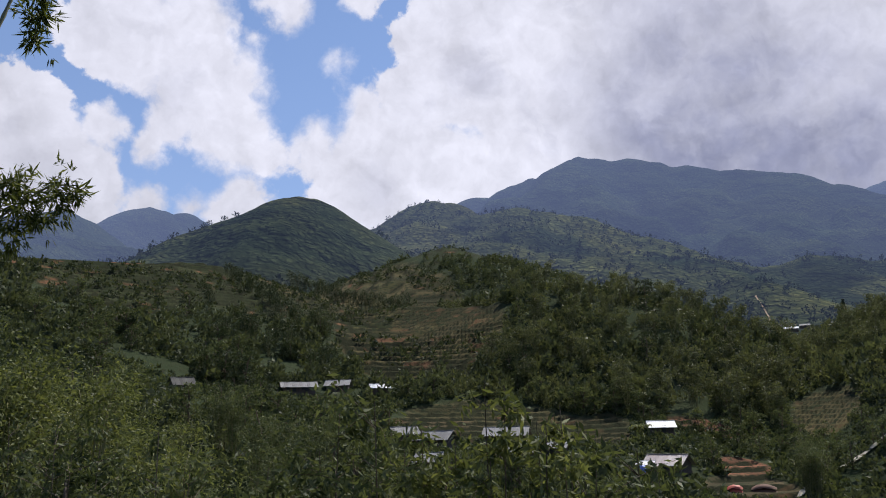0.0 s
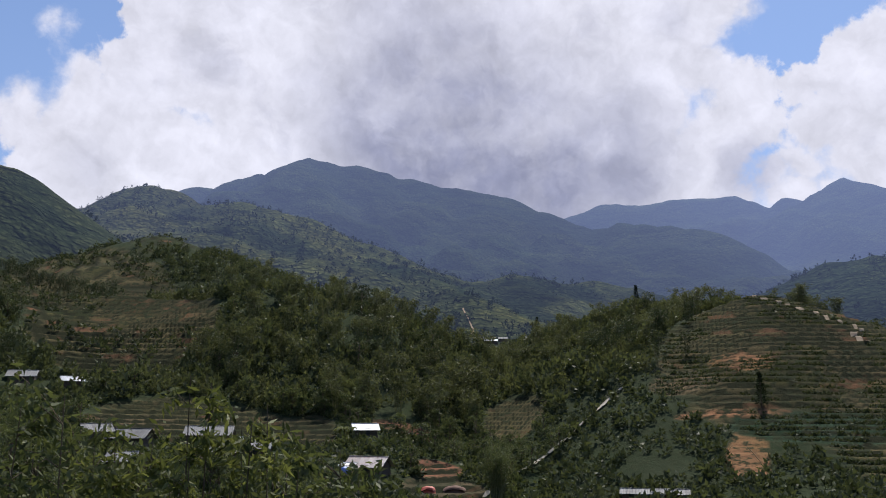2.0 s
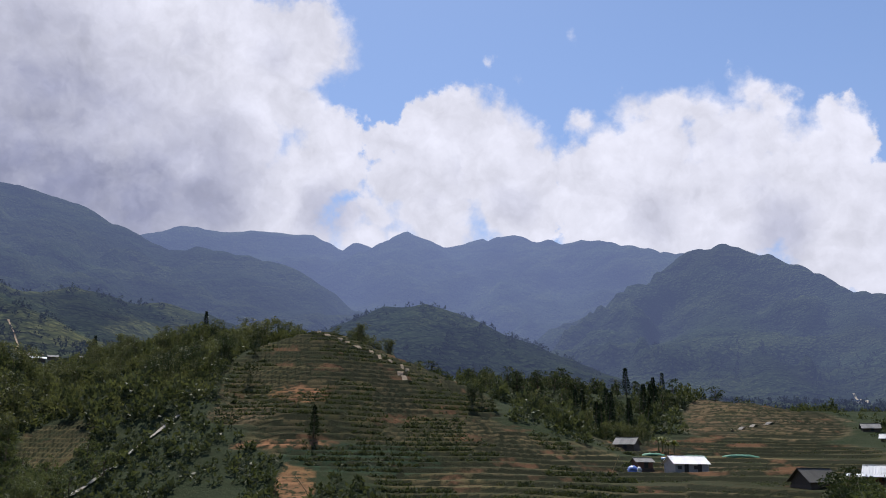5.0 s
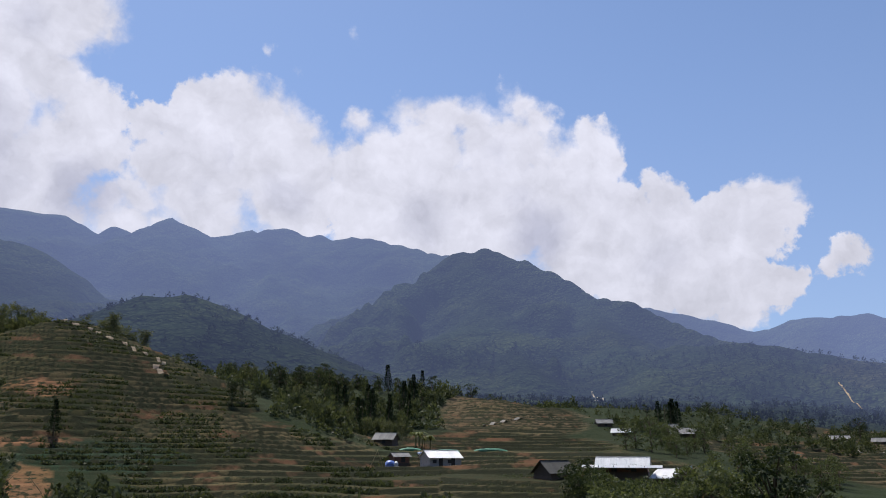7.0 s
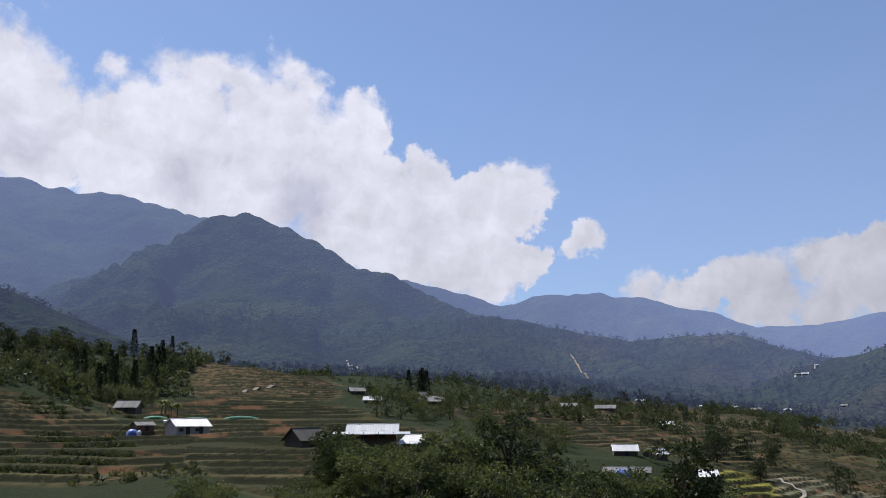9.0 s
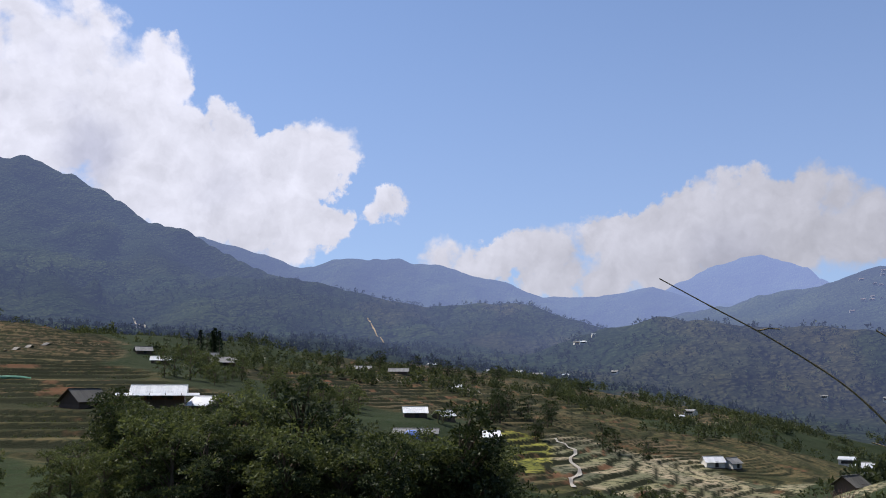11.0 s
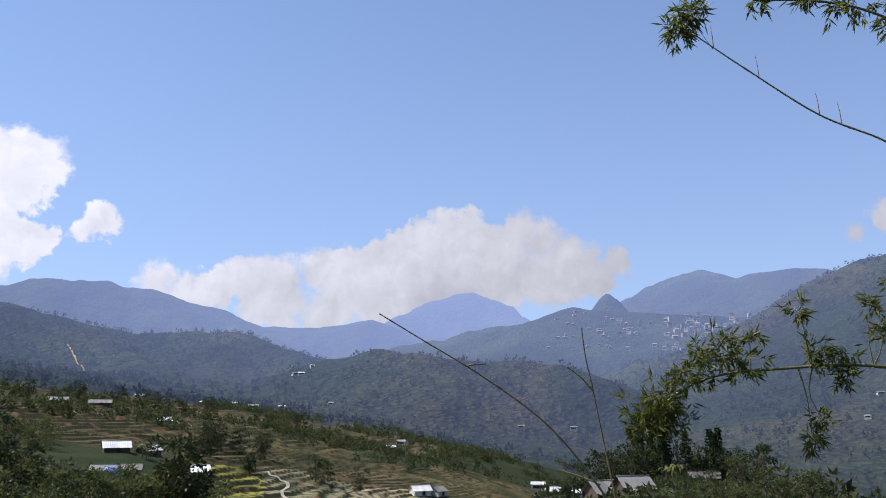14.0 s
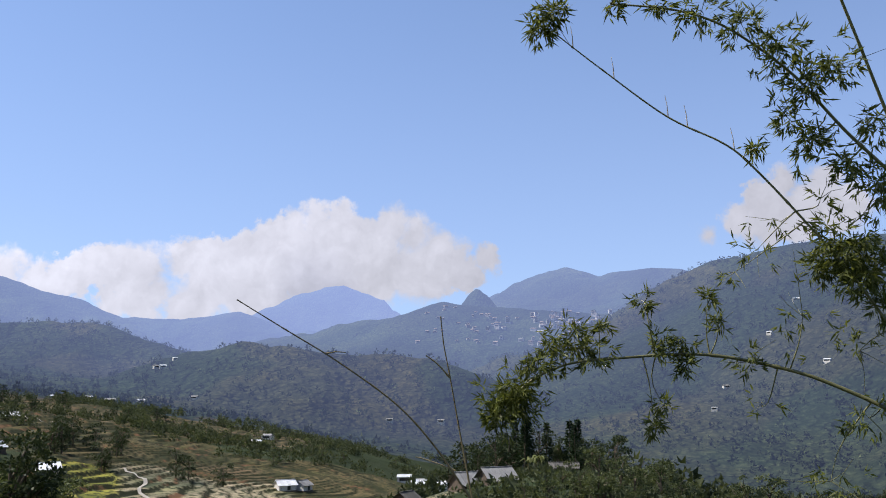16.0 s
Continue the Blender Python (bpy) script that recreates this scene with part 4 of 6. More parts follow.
def free(x, y, room, az, r):
    for a, d, w in CLEAR:
        p = polar(a, d)
        if (p.x - x) ** 2 + (p.y - y) ** 2 < (w + room) ** 2:
            return False
        # nothing tall right in front of a house
        if abs(az - a) * D2R * r < w * 0.8 and d - 30 < r < d and r > 110:
            return False
    return True


def in_field(az, r, grow=0.0):
    return any(spot(az, r, f) > grow for f in FIELDS)


PROTO = {}


def proto(kind, shape, stem_mat, leaf_mat, stem_name, height, variants):
    PROTO[kind] = [(shape(s), stem_mat, leaf_mat, stem_name, height) for s in range(variants)]


BUILT = {}


def tree(kind, name, az, r, h, label, group, turn=None, pick=None, lean=0.0):
    """Stand a plant of that kind on the land; the first of each shape is built, the others are copies."""
    options = PROTO[kind]
    name = {"broad_dark": "laurel_tree", "dark_near": "creeper_tree", "broad_near": "thicket_tree"}.get(kind, name)
    v = (pick if pick is not None else int(rng.integers(len(options)))) % len(options)
    shape, sm, lm, sn, height = options[v]
    if (kind, v) not in BUILT:
        ob = plant(name, *shape, sm, lm, sn)
        BUILT[(kind, v)] = ob
        fresh = True
    else:
        fresh = False
    s = h / height
    m = Matrix.Translation(on_ground(az, r, 0.15)) @ Euler((lean * rng.normal(), lean * rng.normal(), rng.uniform(0, 6.28) if turn is None else turn)).to_matrix().to_4x4() @ Matrix.Diagonal((s * rng.uniform(0.9, 1.12), s * rng.uniform(0.9, 1.12), s, 1))
    if fresh:
        ob = BUILT[(kind, v)]
        ob.matrix_basis = m
    else:
        src = BUILT[(kind, v)]
        ob = copy_thing(src, Matrix.Identity(4))
        ob.matrix_basis = m
        ob.name = name
    return tagged(ob, label, "bamboo" if "bamboo" in name else "tree", group)


proto("bamboo_far", lambda s: bamboo_shape(9, 2.4, 9, 820, 0.55, 100 + s), CULM, LEAF_BAMBOO, "culm_tangle", 9, 4)
proto("bamboo_dark", lambda s: bamboo_shape(9, 2.0, 9, 700, 0.55, 130 + s), CULM, LEAF_DARK, "culm_tangle", 9, 3)
proto("bamboo_near", lambda s: bamboo_shape(12, 2.4, 15, 4300, 0.27, 160 + s), CULM, LEAF_BRIGHT, "culm_tangle", 12, 3)
proto("bamboo_mid", lambda s: bamboo_shape(10, 2.4, 13, 2000, 0.4, 190 + s), CULM, LEAF_BROAD, "culm_tangle", 10, 3)
proto("broad_far", lambda s: broadleaf_shape(8, 2.8, 760, 0.52, 200 + s, 20, 0.07), BARK, LEAF_BROAD, "trunk", 8, 4)
proto("broad_dark", lambda s: broadleaf_shape(9, 3.0, 820, 0.54, 230 + s, 20, 0.07), BARK, LEAF_DARK, "trunk", 9, 3)
proto("broad_near", lambda s: broadleaf_shape(10, 3.6, 3400, 0.38, 260 + s, 34, 0.06), BARK, LEAF_BROAD, "trunk", 10, 3)
proto("dark_near", lambda s: broadleaf_shape(13, 3.4, 5200, 0.4, 290 + s, 44, 0.05), BARK, LEAF_DARK, "trunk", 13, 2)
proto("conifer", lambda s: conifer_shape(10, 1.9, 900, 0.6, 320 + s), BARK, LEAF_CONIFER, "trunk", 10, 3)
proto("cypress", lambda s: conifer_shape(8, 1.5, 1500, 0.42, 350 + s, 0.15), BARK, LEAF_CONIFER, "trunk", 8, 1)
proto("sapling", lambda s: sapling_shape(9, 900, 0.27, 380 + s), BARK, LEAF_BRIGHT, "stem", 9, 4)
proto("bush_tree", lambda s: sapling_shape(7, 2400, 0.22, 410 + s, 1.5, 4), BARK, LEAF_BROAD, "stem", 7, 3)


def grove(kind, name, n, az0, az1, r0, r1, h0, h1, label, group, fields_too=False, lean=0.03, slim=1.0):
    made = tries = 0
    while made < n and tries < n * 12:
        tries += 1
        az, r = rng.uniform(az0, az1), math.sqrt(rng.uniform(r0 * r0, r1 * r1))
        p = polar(az, r)
        if not free(p.x, p.y, 2.5, az, r) or (not fields_too and in_field(az, r)):
            continue
        tree(kind, name, az, r, rng.uniform(h0, h1), label, group, lean=lean)
        made += 1


# bamboo hill above the hamlet
grove("bamboo_far", "bamboo_clump", 80, 2.5, 22, 215, 338, 8.5, 12.5, "olive bamboo clump on the wooded hillside", "bamboo on the hill")
grove("broad_dark", "broadleaf_tree", 16, 2, 22, 240, 338, 7, 10, "dark broadleaf tree among bamboo on the hillside", "dark trees on the hill")
grove("broad_far", "broadleaf_tree", 26, 4, 23, 190, 300, 4, 7, "green broadleaf tree on the hillside scrub", "green trees on the hill")
# behind the hamlet and up the left slope
for i in range(26):
    tree("bamboo_dark", "bamboo_clump", -10.4 + 0.31 * i, 398 + 14 * rng.uniform(), rng.uniform(8.5, 11.5), "dark bamboo clump in a row above terraces", "bamboo row above the terraces")
for i in range(22):
    tree("bamboo_dark", "bamboo_clump", -14.8 + 0.27 * i + rng.normal() * 0.2, 385 - 4.6 * i, rng.uniform(7, 10), "dark bamboo clump down the hill path", "bamboo down the hill path")
grove("bamboo_dark", "bamboo_clump", 22, -17, -5, 235, 330, 7, 10, "dark bamboo clump beside the hill path", "dark bamboo by the hill path")
grove("broad_far", "broadleaf_tree", 34, -27, -8, 150, 330, 5, 9, "green broadleaf tree on scrubby ground", "trees on the upper slope")
grove("broad_dark", "broadleaf_tree", 18, -24, -6, 150, 260, 6, 10, "dark broadleaf tree near the hamlet", "dark trees near the hamlet")
grove("bamboo_mid", "bamboo_clump", 20, -28, -8, 85, 160, 9, 12, "tall green bamboo clump on the near slope", "tall bamboo on the near slope")
# dark-leaved trees added to give the shadows between the bright bamboo
grove("dark_near", "broadleaf_tree", 5, -24, -15, 44, 70, 8, 11, "dark leafy tree standing in for shade among bright bamboo", "dark trees on the near slope")
grove("bamboo_near", "bamboo_clump", 15, -30, -16, 48, 80, 12, 16, "bright green bamboo clump with thin culms", "bright bamboo on the near slope")
grove("broad_far", "broadleaf_tree", 30, -10, 14, 185, 235, 4, 7, "green tree between the hamlet houses", "trees in the hamlet")
grove("broad_near", "broadleaf_tree", 12, -14, 13, 95, 140, 7, 10, "leafy tree below the hamlet", "trees below the hamlet")
# beside the stream and on the cone hill
grove("bamboo_far", "bamboo_clump", 64, 22.5, 38, 250, 400, 8, 11, "olive bamboo clump behind the terraced hill", "bamboo behind the terraced hill")
grove("bamboo_dark", "bamboo_clump", 26, 28, 36.5, 228, 300, 7, 9.5, "dark bamboo clump at the terraces' edge", "dark bamboo at the terraces' edge", True)
grove("bamboo_far", "bamboo_clump", 18, 40.2, 47, 292, 312, 6.5, 9, "yellowish green bamboo behind the hill path", "bamboo behind the hill path", True)
grove("bamboo_dark", "bamboo_clump", 4, 49, 51, 232, 245, 7, 8, "dark bamboo clump at the hill's foot", "bamboo at the hill's foot", True)
grove("broad_far", "broadleaf_tree", 16, 16, 27, 175, 245, 5, 8, "green tree on the stream bank", "trees on the stream bank")
grove("bamboo_mid", "bamboo_clump", 5, 20.5, 23, 150, 175, 8, 10, "green bamboo clump on the stream bank", "bamboo on the stream bank")
# fir woods behind the white houses
grove("broad_dark", "broadleaf_tree", 70, 45, 69, 330, 430, 7, 10, "dark tree in the woods above the fields", "dark trees above the fields")
grove("conifer", "conifer_tree", 16, 56, 68, 285, 400, 10, 14, "dark conifer in the woods above the fields", "conifers above the fields")
grove("bamboo_far", "bamboo_clump", 16, 49, 61, 262, 300, 6, 8.5, "green bamboo clump at the field edge", "bamboo at the field edge", True)
# slope with scattered houses
grove("broad_far", "broadleaf_tree", 46, 73, 92, 215, 340, 4.5, 8, "green tree beside the scattered houses", "trees beside the houses", False)
grove("broad_dark", "broadleaf_tree", 40, 74, 104, 360, 620, 6, 10, "dark tree on the far valley side", "trees on the far valley side", True)
grove("conifer", "conifer_tree", 5, 77.3, 78.6, 345, 370, 11, 14, "tall dark conifer beside a house", "conifers beside a house", True)
grove("broad_dark", "broadleaf_tree", 16, 96, 100.5, 225, 300, 6, 9, "dark green tree beside white roofs", "trees beside white roofs", True)
# thicket below the white roof
grove("broad_near", "broadleaf_tree", 14, 63, 73, 84, 108, 4.5, 6.5, "leafy green tree in the thicket below the fields", "thicket trees", True)
grove("broad_near", "broadleaf_tree", 16, 73, 80, 84, 112, 8, 10, "leafy green tree in the thicket below the fields", "thicket trees", True)
grove("dark_near", "broadleaf_tree", 9, 72, 93, 86, 110, 8.5, 11.5, "dark creeper-covered tree in the thicket", "thicket trees", True)
grove("broad_near", "broadleaf_tree", 30, 80, 97, 84, 116, 9, 12, "tall leafy green tree in the thicket", "thicket trees", True)
grove("bamboo_mid", "bamboo_clump", 8, 84, 91, 92, 112, 10, 12.5, "green bamboo in the thicket below the fields", "thicket bamboo", True)
tree("dark_near", "broadleaf_tree", 84.0, 98, 16.2, "large dark creeper-covered tree in the thicket", "large dark trees", 0.5, 0)
tree("dark_near", "broadleaf_tree", 85.6, 102, 13, "large dark creeper-covered tree in the thicket", "large dark trees", 1.9, 1)
tree("dark_near", "broadleaf_tree", 94.4, 95, 16.6, "large dark creeper-covered tree beside the rice terraces", "large dark trees", 2.6, 0)
tree("dark_near", "broadleaf_tree", 95.3, 97, 14.5, "large dark creeper-covered tree beside the rice terraces", "large dark trees", 0.2, 1)
# valley terraces and right-hand knoll
for az, r, h in ((103.7, 243, 7.6), (104.5, 245, 6.5), (106.6, 246, 7.2), (104.1, 238, 5)):
    tree("broad_dark", "broadleaf_tree", az, r, h, "dark round tree among the stepped fields", "trees among stepped fields")
for az, r, h in ((106.3, 168, 4.2), (110.6, 172, 3.2), (111.5, 170, 3.4)):
    tree("broad_far", "broadleaf_tree", az, r, h, "small green tree among pale stepped fields", "small trees among stepped fields")
grove("broad_far", "broadleaf_tree", 26, 100, 119, 300, 560, 4, 7, "green tree on the valley terraces", "trees on the valley terraces", True)
grove("broad_dark", "broadleaf_tree", 30, 120.5, 135, 152, 190, 6, 9.5, "dark green tree on the knoll", "trees on the knoll")
grove("conifer", "conifer_tree", 9, 125.5, 130.5, 165, 185, 9, 12, "dark conifer on the knoll behind the huts", "conifers on the knoll")
grove("broad_far", "broadleaf_tree", 26, 124, 140, 110, 150, 3, 6, "green tree on the knoll's near side", "green trees on the knoll")
grove("broad_far", "broadleaf_tree", 18, 133, 150, 150, 260, 5, 8, "green tree on the valley side", "trees on the right valley side")
tree("cypress", "cypress", 39.15, 197, 8.0, "dark pointed cypress on the terraced hill", "")
tree("conifer", "conifer_tree", 31.8, 392, 12, "dark pointed conifer on the hilltop", "conifers on the hilltop")
tree("conifer", "conifer_tree", 25.2, 418, 11, "dark pointed conifer on the hilltop", "conifers on the hilltop")
tree("broad_far", "broadleaf_tree", -23.2, 235, 7, "lone spreading tree on the terraced slope", "")
# saplings close below the viewpoint
for az, r, el, kind in ((-13.5, 26, -3.4, 1), (-11.5, 24, -2.0, 1), (-9.0, 25, -1.0, 1), (-6.6, 24, 1.4, 1), (-5.2, 23, 2.2, 1), (-3.4, 24, -0.8, 0), (-2.4, 22, 0.7, 0), (-0.6, 24, -1.8, 0), (0.9, 22, -0.6, 0),
                        (2.2, 20, 3.6, 0), (4.1, 21, 3.0, 0), (5.2, 23, 0.6, 0), (6.8, 21, 1.7, 0), (8.2, 24, -2.6, 1), (10.2, 25, -0.6, 1), (11.8, 25, -1.4, 1), (-16, 28, -1.6, 1), (-18.5, 30, 0.4, 1), (-21.5, 32, -0.6, 1), (-24.5, 31, 0.6, 1), (-27.5, 33, 1.4, 1)):
    top = r * math.tan(el * D2R)
    h = top - on_ground(az, r).z
    tree("bush_tree" if kind else "sapling", "bush_tree" if kind else "sapling", az, r, h,
         "leafy many-stemmed tree close below the viewpoint" if kind else "thin sapling with narrow hanging leaves", "leafy trees close by" if kind else "saplings close by")


def scatter(name, n, az0, az1, r0, r1, size0, size1, per, mat, label, where, tall=1.0, seed=3, blade=0.45):
    """Plants past counting, as one object: small heaps of leaves all over a stretch of land."""
    r_ = np.random.default_rng(seed)
    az = r_.uniform(az0, az1, n)
    r = np.exp(r_.uniform(math.log(r0), math.log(r1), n)) if r1 / r0 > 3 else np.sqrt(r_.uniform(r0 * r0, r1 * r1, n))
    x, y = r * np.sin(az * D2R), r * np.cos(az * D2R)
    ok = np.ones(n, bool)
    for a, d, w in CLEAR:
        p = polar(a, d)
        ok &= (x - p.x) ** 2 + (y - p.y) ** 2 > (w * 0.75) ** 2
    ok &= where(x, y, az, r)
    x, y, az, r = x[ok], y[ok], az[ok], r[ok]
    z = land(x, y)[0]
    m = len(x)
    size = r_.uniform(size0, size1, m)
    d = unit(r_.normal(size=(m, per, 3)))
    d[:, :, 2] = np.abs(d[:, :, 2]) * tall
    mid = np.stack([x, y, z], axis=1)[:, None, :]
    s = size[:, None, None]
    at = (mid + d * s * r_.uniform(0.5, 1.0, (m, per, 1)) * np.array((0.55, 0.55, 0.9))).reshape(-1, 3)
    way_ = (d + r_.normal(size=d.shape) * 0.6 + (0, 0, 0.1)).reshape(-1, 3)
    ln = np.repeat(size, per) * r_.uniform(0.65, 1.35, m * per) * blade
    v, f = leaves(at, way_, ln, ln * 0.75, r_, True)
    return tagged(new(name, mesh_from(name, v, f, mat)), label, name.replace("_", " "), kind="stuff")


def outside_fields(x, y, az, r, grow=0.0):
    ok = np.ones(x.size, bool)
    for f in FIELDS:
        ok &= spot(az, r, f) < grow
    return ok


def thick_woods(x, y, az, r):
    return outside_fields(x, y, az, r) & (fbm(x, y, 70, 91, 3) > -0.35)


def bank_edges(x, y, az, r):
    """The outer edges of the stepped fields."""
    z, step, _, _, rise = heights(x, y)
    fr = treads(x, y, z, rise)[1]
    return (step > 0.5) & (fr > 0.5) & (fr < 0.85) & (fbm(x, y, 13, 95, 3) > 0.0)


def far_scatter(name, n, az0, az1, r0, r1, size0, size1, per, label, seed):
    """Woods on the foothills, with the same painted haze as the slopes they stand on."""
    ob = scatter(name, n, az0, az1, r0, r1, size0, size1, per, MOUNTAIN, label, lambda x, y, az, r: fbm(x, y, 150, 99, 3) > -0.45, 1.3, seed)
    me = ob.data
    co = np.zeros(len(me.vertices) * 3, np.float32)
    me.vertices.foreach_get("co", co)
    co = co.reshape(-1, 3).astype(float)
    x, y = co[:, 0], co[:, 1]
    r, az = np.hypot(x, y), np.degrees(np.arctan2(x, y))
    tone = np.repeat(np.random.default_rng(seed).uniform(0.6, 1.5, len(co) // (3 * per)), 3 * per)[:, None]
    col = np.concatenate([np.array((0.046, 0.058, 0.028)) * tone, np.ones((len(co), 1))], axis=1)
    for key, arr in (("cover", col), ("haze_glow", painted_haze(x, y, az, r))):
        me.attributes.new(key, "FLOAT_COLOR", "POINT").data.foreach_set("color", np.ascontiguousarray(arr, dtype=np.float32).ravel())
    return ob


scatter("scrub_bushes", 13000, -32, 60, 110, 460, 0.8, 2.4, 18, LEAF_WOODS, "olive green scrub covering the slopes", thick_woods, 1.0, 11)
scatter("scrub_bushes", 9000, 60, 150, 100, 460, 0.7, 2.0, 16, LEAF_WOODS, "olive green scrub between fields", thick_woods, 1.0, 12)
scatter("woodland", 5200, -32, 72, 215, 600, 2.8, 5.2, 90, LEAF_WOODS, "dense olive woodland on the near hills", thick_woods, 1.5, 13, 0.26)
scatter("hillside_bushes", 9000, -32, 6, 270, 620, 0.8, 2.6, 18, LEAF_WOODS, "scattered dark bushes on the upper terraces", lambda x, y, az, r: fbm(x, y, 40, 111, 3) > 0.05, 1.1, 21)
scatter("woodland", 3400, 124, 152, 380, 660, 2.6, 5.0, 68, LEAF_WOODS, "dense green woodland across the side valley", lambda x, y, az, r: r > 0, 1.3, 22, 0.26)
scatter("woodland", 700, 118, 150, 185, 300, 3.0, 6.0, 85, LEAF_WOODS, "dense green woodland in the side valley", thick_woods, 1.4, 18, 0.26)
scatter("woodland", 1500, 72, 116, 330, 640, 2.0, 4.5, 74, LEAF_WOODS, "patchy green woodland on the valley side", lambda x, y, az, r: fbm(x, y, 60, 93, 3) > 0.25, 1.4, 19, 0.26)
scatter("woodland", 4200, 0, 41, 225, 420, 1.6, 3.4, 70, LEAF_BAMBOO, "close olive bamboo woods on the hillsides", lambda x, y, az, r: outside_fields(x, y, az, r, 0.05) & (fbm(x, y, 30, 121, 3) > -0.5), 1.6, 23, 0.24)
scatter("woodland", 2600, 96, 126, 370, 680, 2.2, 4.6, 60, LEAF_WOODS, "broken green woodland on the valley floor", lambda x, y, az, r: outside_fields(x, y, az, r, 0.2) & (fbm(x, y, 50, 123, 3) > -0.15), 1.4, 24, 0.26)
scatter("scrub_bushes", 9000, -32, 24, 100, 260, 0.6, 1.8, 16, LEAF_BROAD, "leafy green undergrowth round the hamlet", thick_woods, 1.0, 25)
scatter("terrace_shrubs", 62000, 26, 60, 150, 300, 0.45, 1.3, 12, LEAF_WOODS, "low green shrubs along the terrace banks", bank_edges, 0.8, 14)
scatter("terrace_shrubs", 18000, 58, 92, 120, 300, 0.25, 0.6, 9, LEAF_WOODS, "grassy tufts along field banks", bank_edges, 0.7, 15)
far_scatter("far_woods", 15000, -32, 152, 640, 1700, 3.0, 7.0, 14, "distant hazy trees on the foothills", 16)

# ---------------------------------------------------------------- bamboo beside the viewpoint
NEAR = 6.0


def arc(dirs, r0=NEAR, r1=NEAR, n=40):
    """A bent culm through a few bearings and elevations at arm's reach of the viewpoint."""
    rs = np.linspace(r0, r1, len(dirs))
    return curve(*[polar(a, r * math.cos(e * D2R), e) for (a, e), r in zip(dirs, rs)], n=n)


def culm(pts, thin, thick, sides=8, step=0.38):
    """A jointed bamboo culm: swollen at each joint, tapering towards the tip."""
    run = np.concatenate([[0], np.cumsum(np.linalg.norm(np.diff(pts, axis=0), axis=1))])
    t = np.linspace(0, run[-1], max(30, int(run[-1] / 0.035)))
    p = np.stack([np.interp(t, run, pts[:, i]) for i in range(3)], axis=1)
    rad = np.interp(t, [0, run[-1]], [thin, thick])
    joint = np.abs((t / step) % 1.0 - 0.5) > 0.46
    return tube(p, rad * np.where(joint, 1.28, 1.0), sides)


def sprays(clusters, leaf, seed, r=NEAR):
    """Leaves in tufts: bearing, elevation, half width in degrees, and how many."""
    q = np.random.default_rng(seed)
    at, way_ = [], []
    for a, e, half, n in clusters:
        mid = np.array(polar(a, r * math.cos(e * D2R), e))
        size = half * D2R * r
        # short twigs inside the tuft, each with a fan of blades at its end
        n = int(n * 2.2)
        k_ = max(3, n // 8)
        ends = mid + q.normal(size=(k_, 3)) * size * 0.46
        pick = q.integers(k_, size=n)
        fan = unit(ends - mid + q.normal(size=(k_, 3)) * size * 0.3)
        at.append(ends[pick] + q.normal(size=(n, 3)) * 0.012)
        way_.append(fan[pick] * 0.8 + q.normal(size=(n, 3)) * 0.55 + (0, 0, -0.35))
    at, way_ = np.concatenate(at), np.concatenate(way_)
    return leaves(at, way_, leaf * q.uniform(0.55, 1.25, len(at)), leaf * 0.17, q)


def twigs_to(clusters, lines, seed, r=NEAR):
    """Fine twigs that tie each tuft to the nearest culm."""
    q = np.random.default_rng(seed)
    every = np.concatenate(lines)
    out = []
    for a, e, half, n in clusters:
        mid = np.array(polar(a, r * math.cos(e * D2R), e))
        near = every[np.argmin(np.linalg.norm(every - mid, axis=1))]
        out.append(tube(curve(near, (near + mid) / 2 + q.normal(size=3) * 0.03, mid, n=6), np.linspace(0.006, 0.002, 6), 4))
        for _ in range(3):
            end = mid + q.normal(size=3) * half * D2R * r * 0.7
            out.append(tube(np.array([mid, (mid + end) / 2 + q.normal(size=3) * 0.01, end]), np.linspace(0.003, 0.0015, 3), 3))
    return join(out)


STALK = [(107.0, 7.1), (110.2, 5.2), (113.7, 3.1), (117.6, 0.3), (120.2, -2.5), (122.5, -5.8)]
STALK_TWIG = [(118.9, -3.1), (120.2, -3.5), (121.5, -4.0)]
SECOND = [(120.6, 6.1), (120.8, 4.2), (121.2, 2.1), (121.8, -1.4), (122.6, -5.8)]
SECOND_TWIG = [(119.6, 3.5), (120.4, 2.9), (121.2, 2.0)]
ARCH = [(125.1, -0.1), (126.2, 1.5), (128.9, 2.8), (132.6, 3.2), (137.9, 3.3), (142.9, 2.2), (146.0, 0.9), (148.8, -0.6)]
BARE = [(129.1, 24.5), (131.9, 22.3), (136.3, 18.8), (139.9, 16.7), (141.8, 14.8), (144.9, 10.7), (146.9, 7.7), (149.2, 3.5)]
UPPER = [(132.9, 26.2), (136.8, 25.5), (139.7, 24.4), (142.1, 22.7), (144.4, 20.5), (145.6, 18.9), (147.3, 16.5), (149.3, 14.0), (151.2, 11.4)]
DARK = [(147.5, 25.0), (148.5, 21.5), (149.6, 17.3), (150.7, 12.8)]
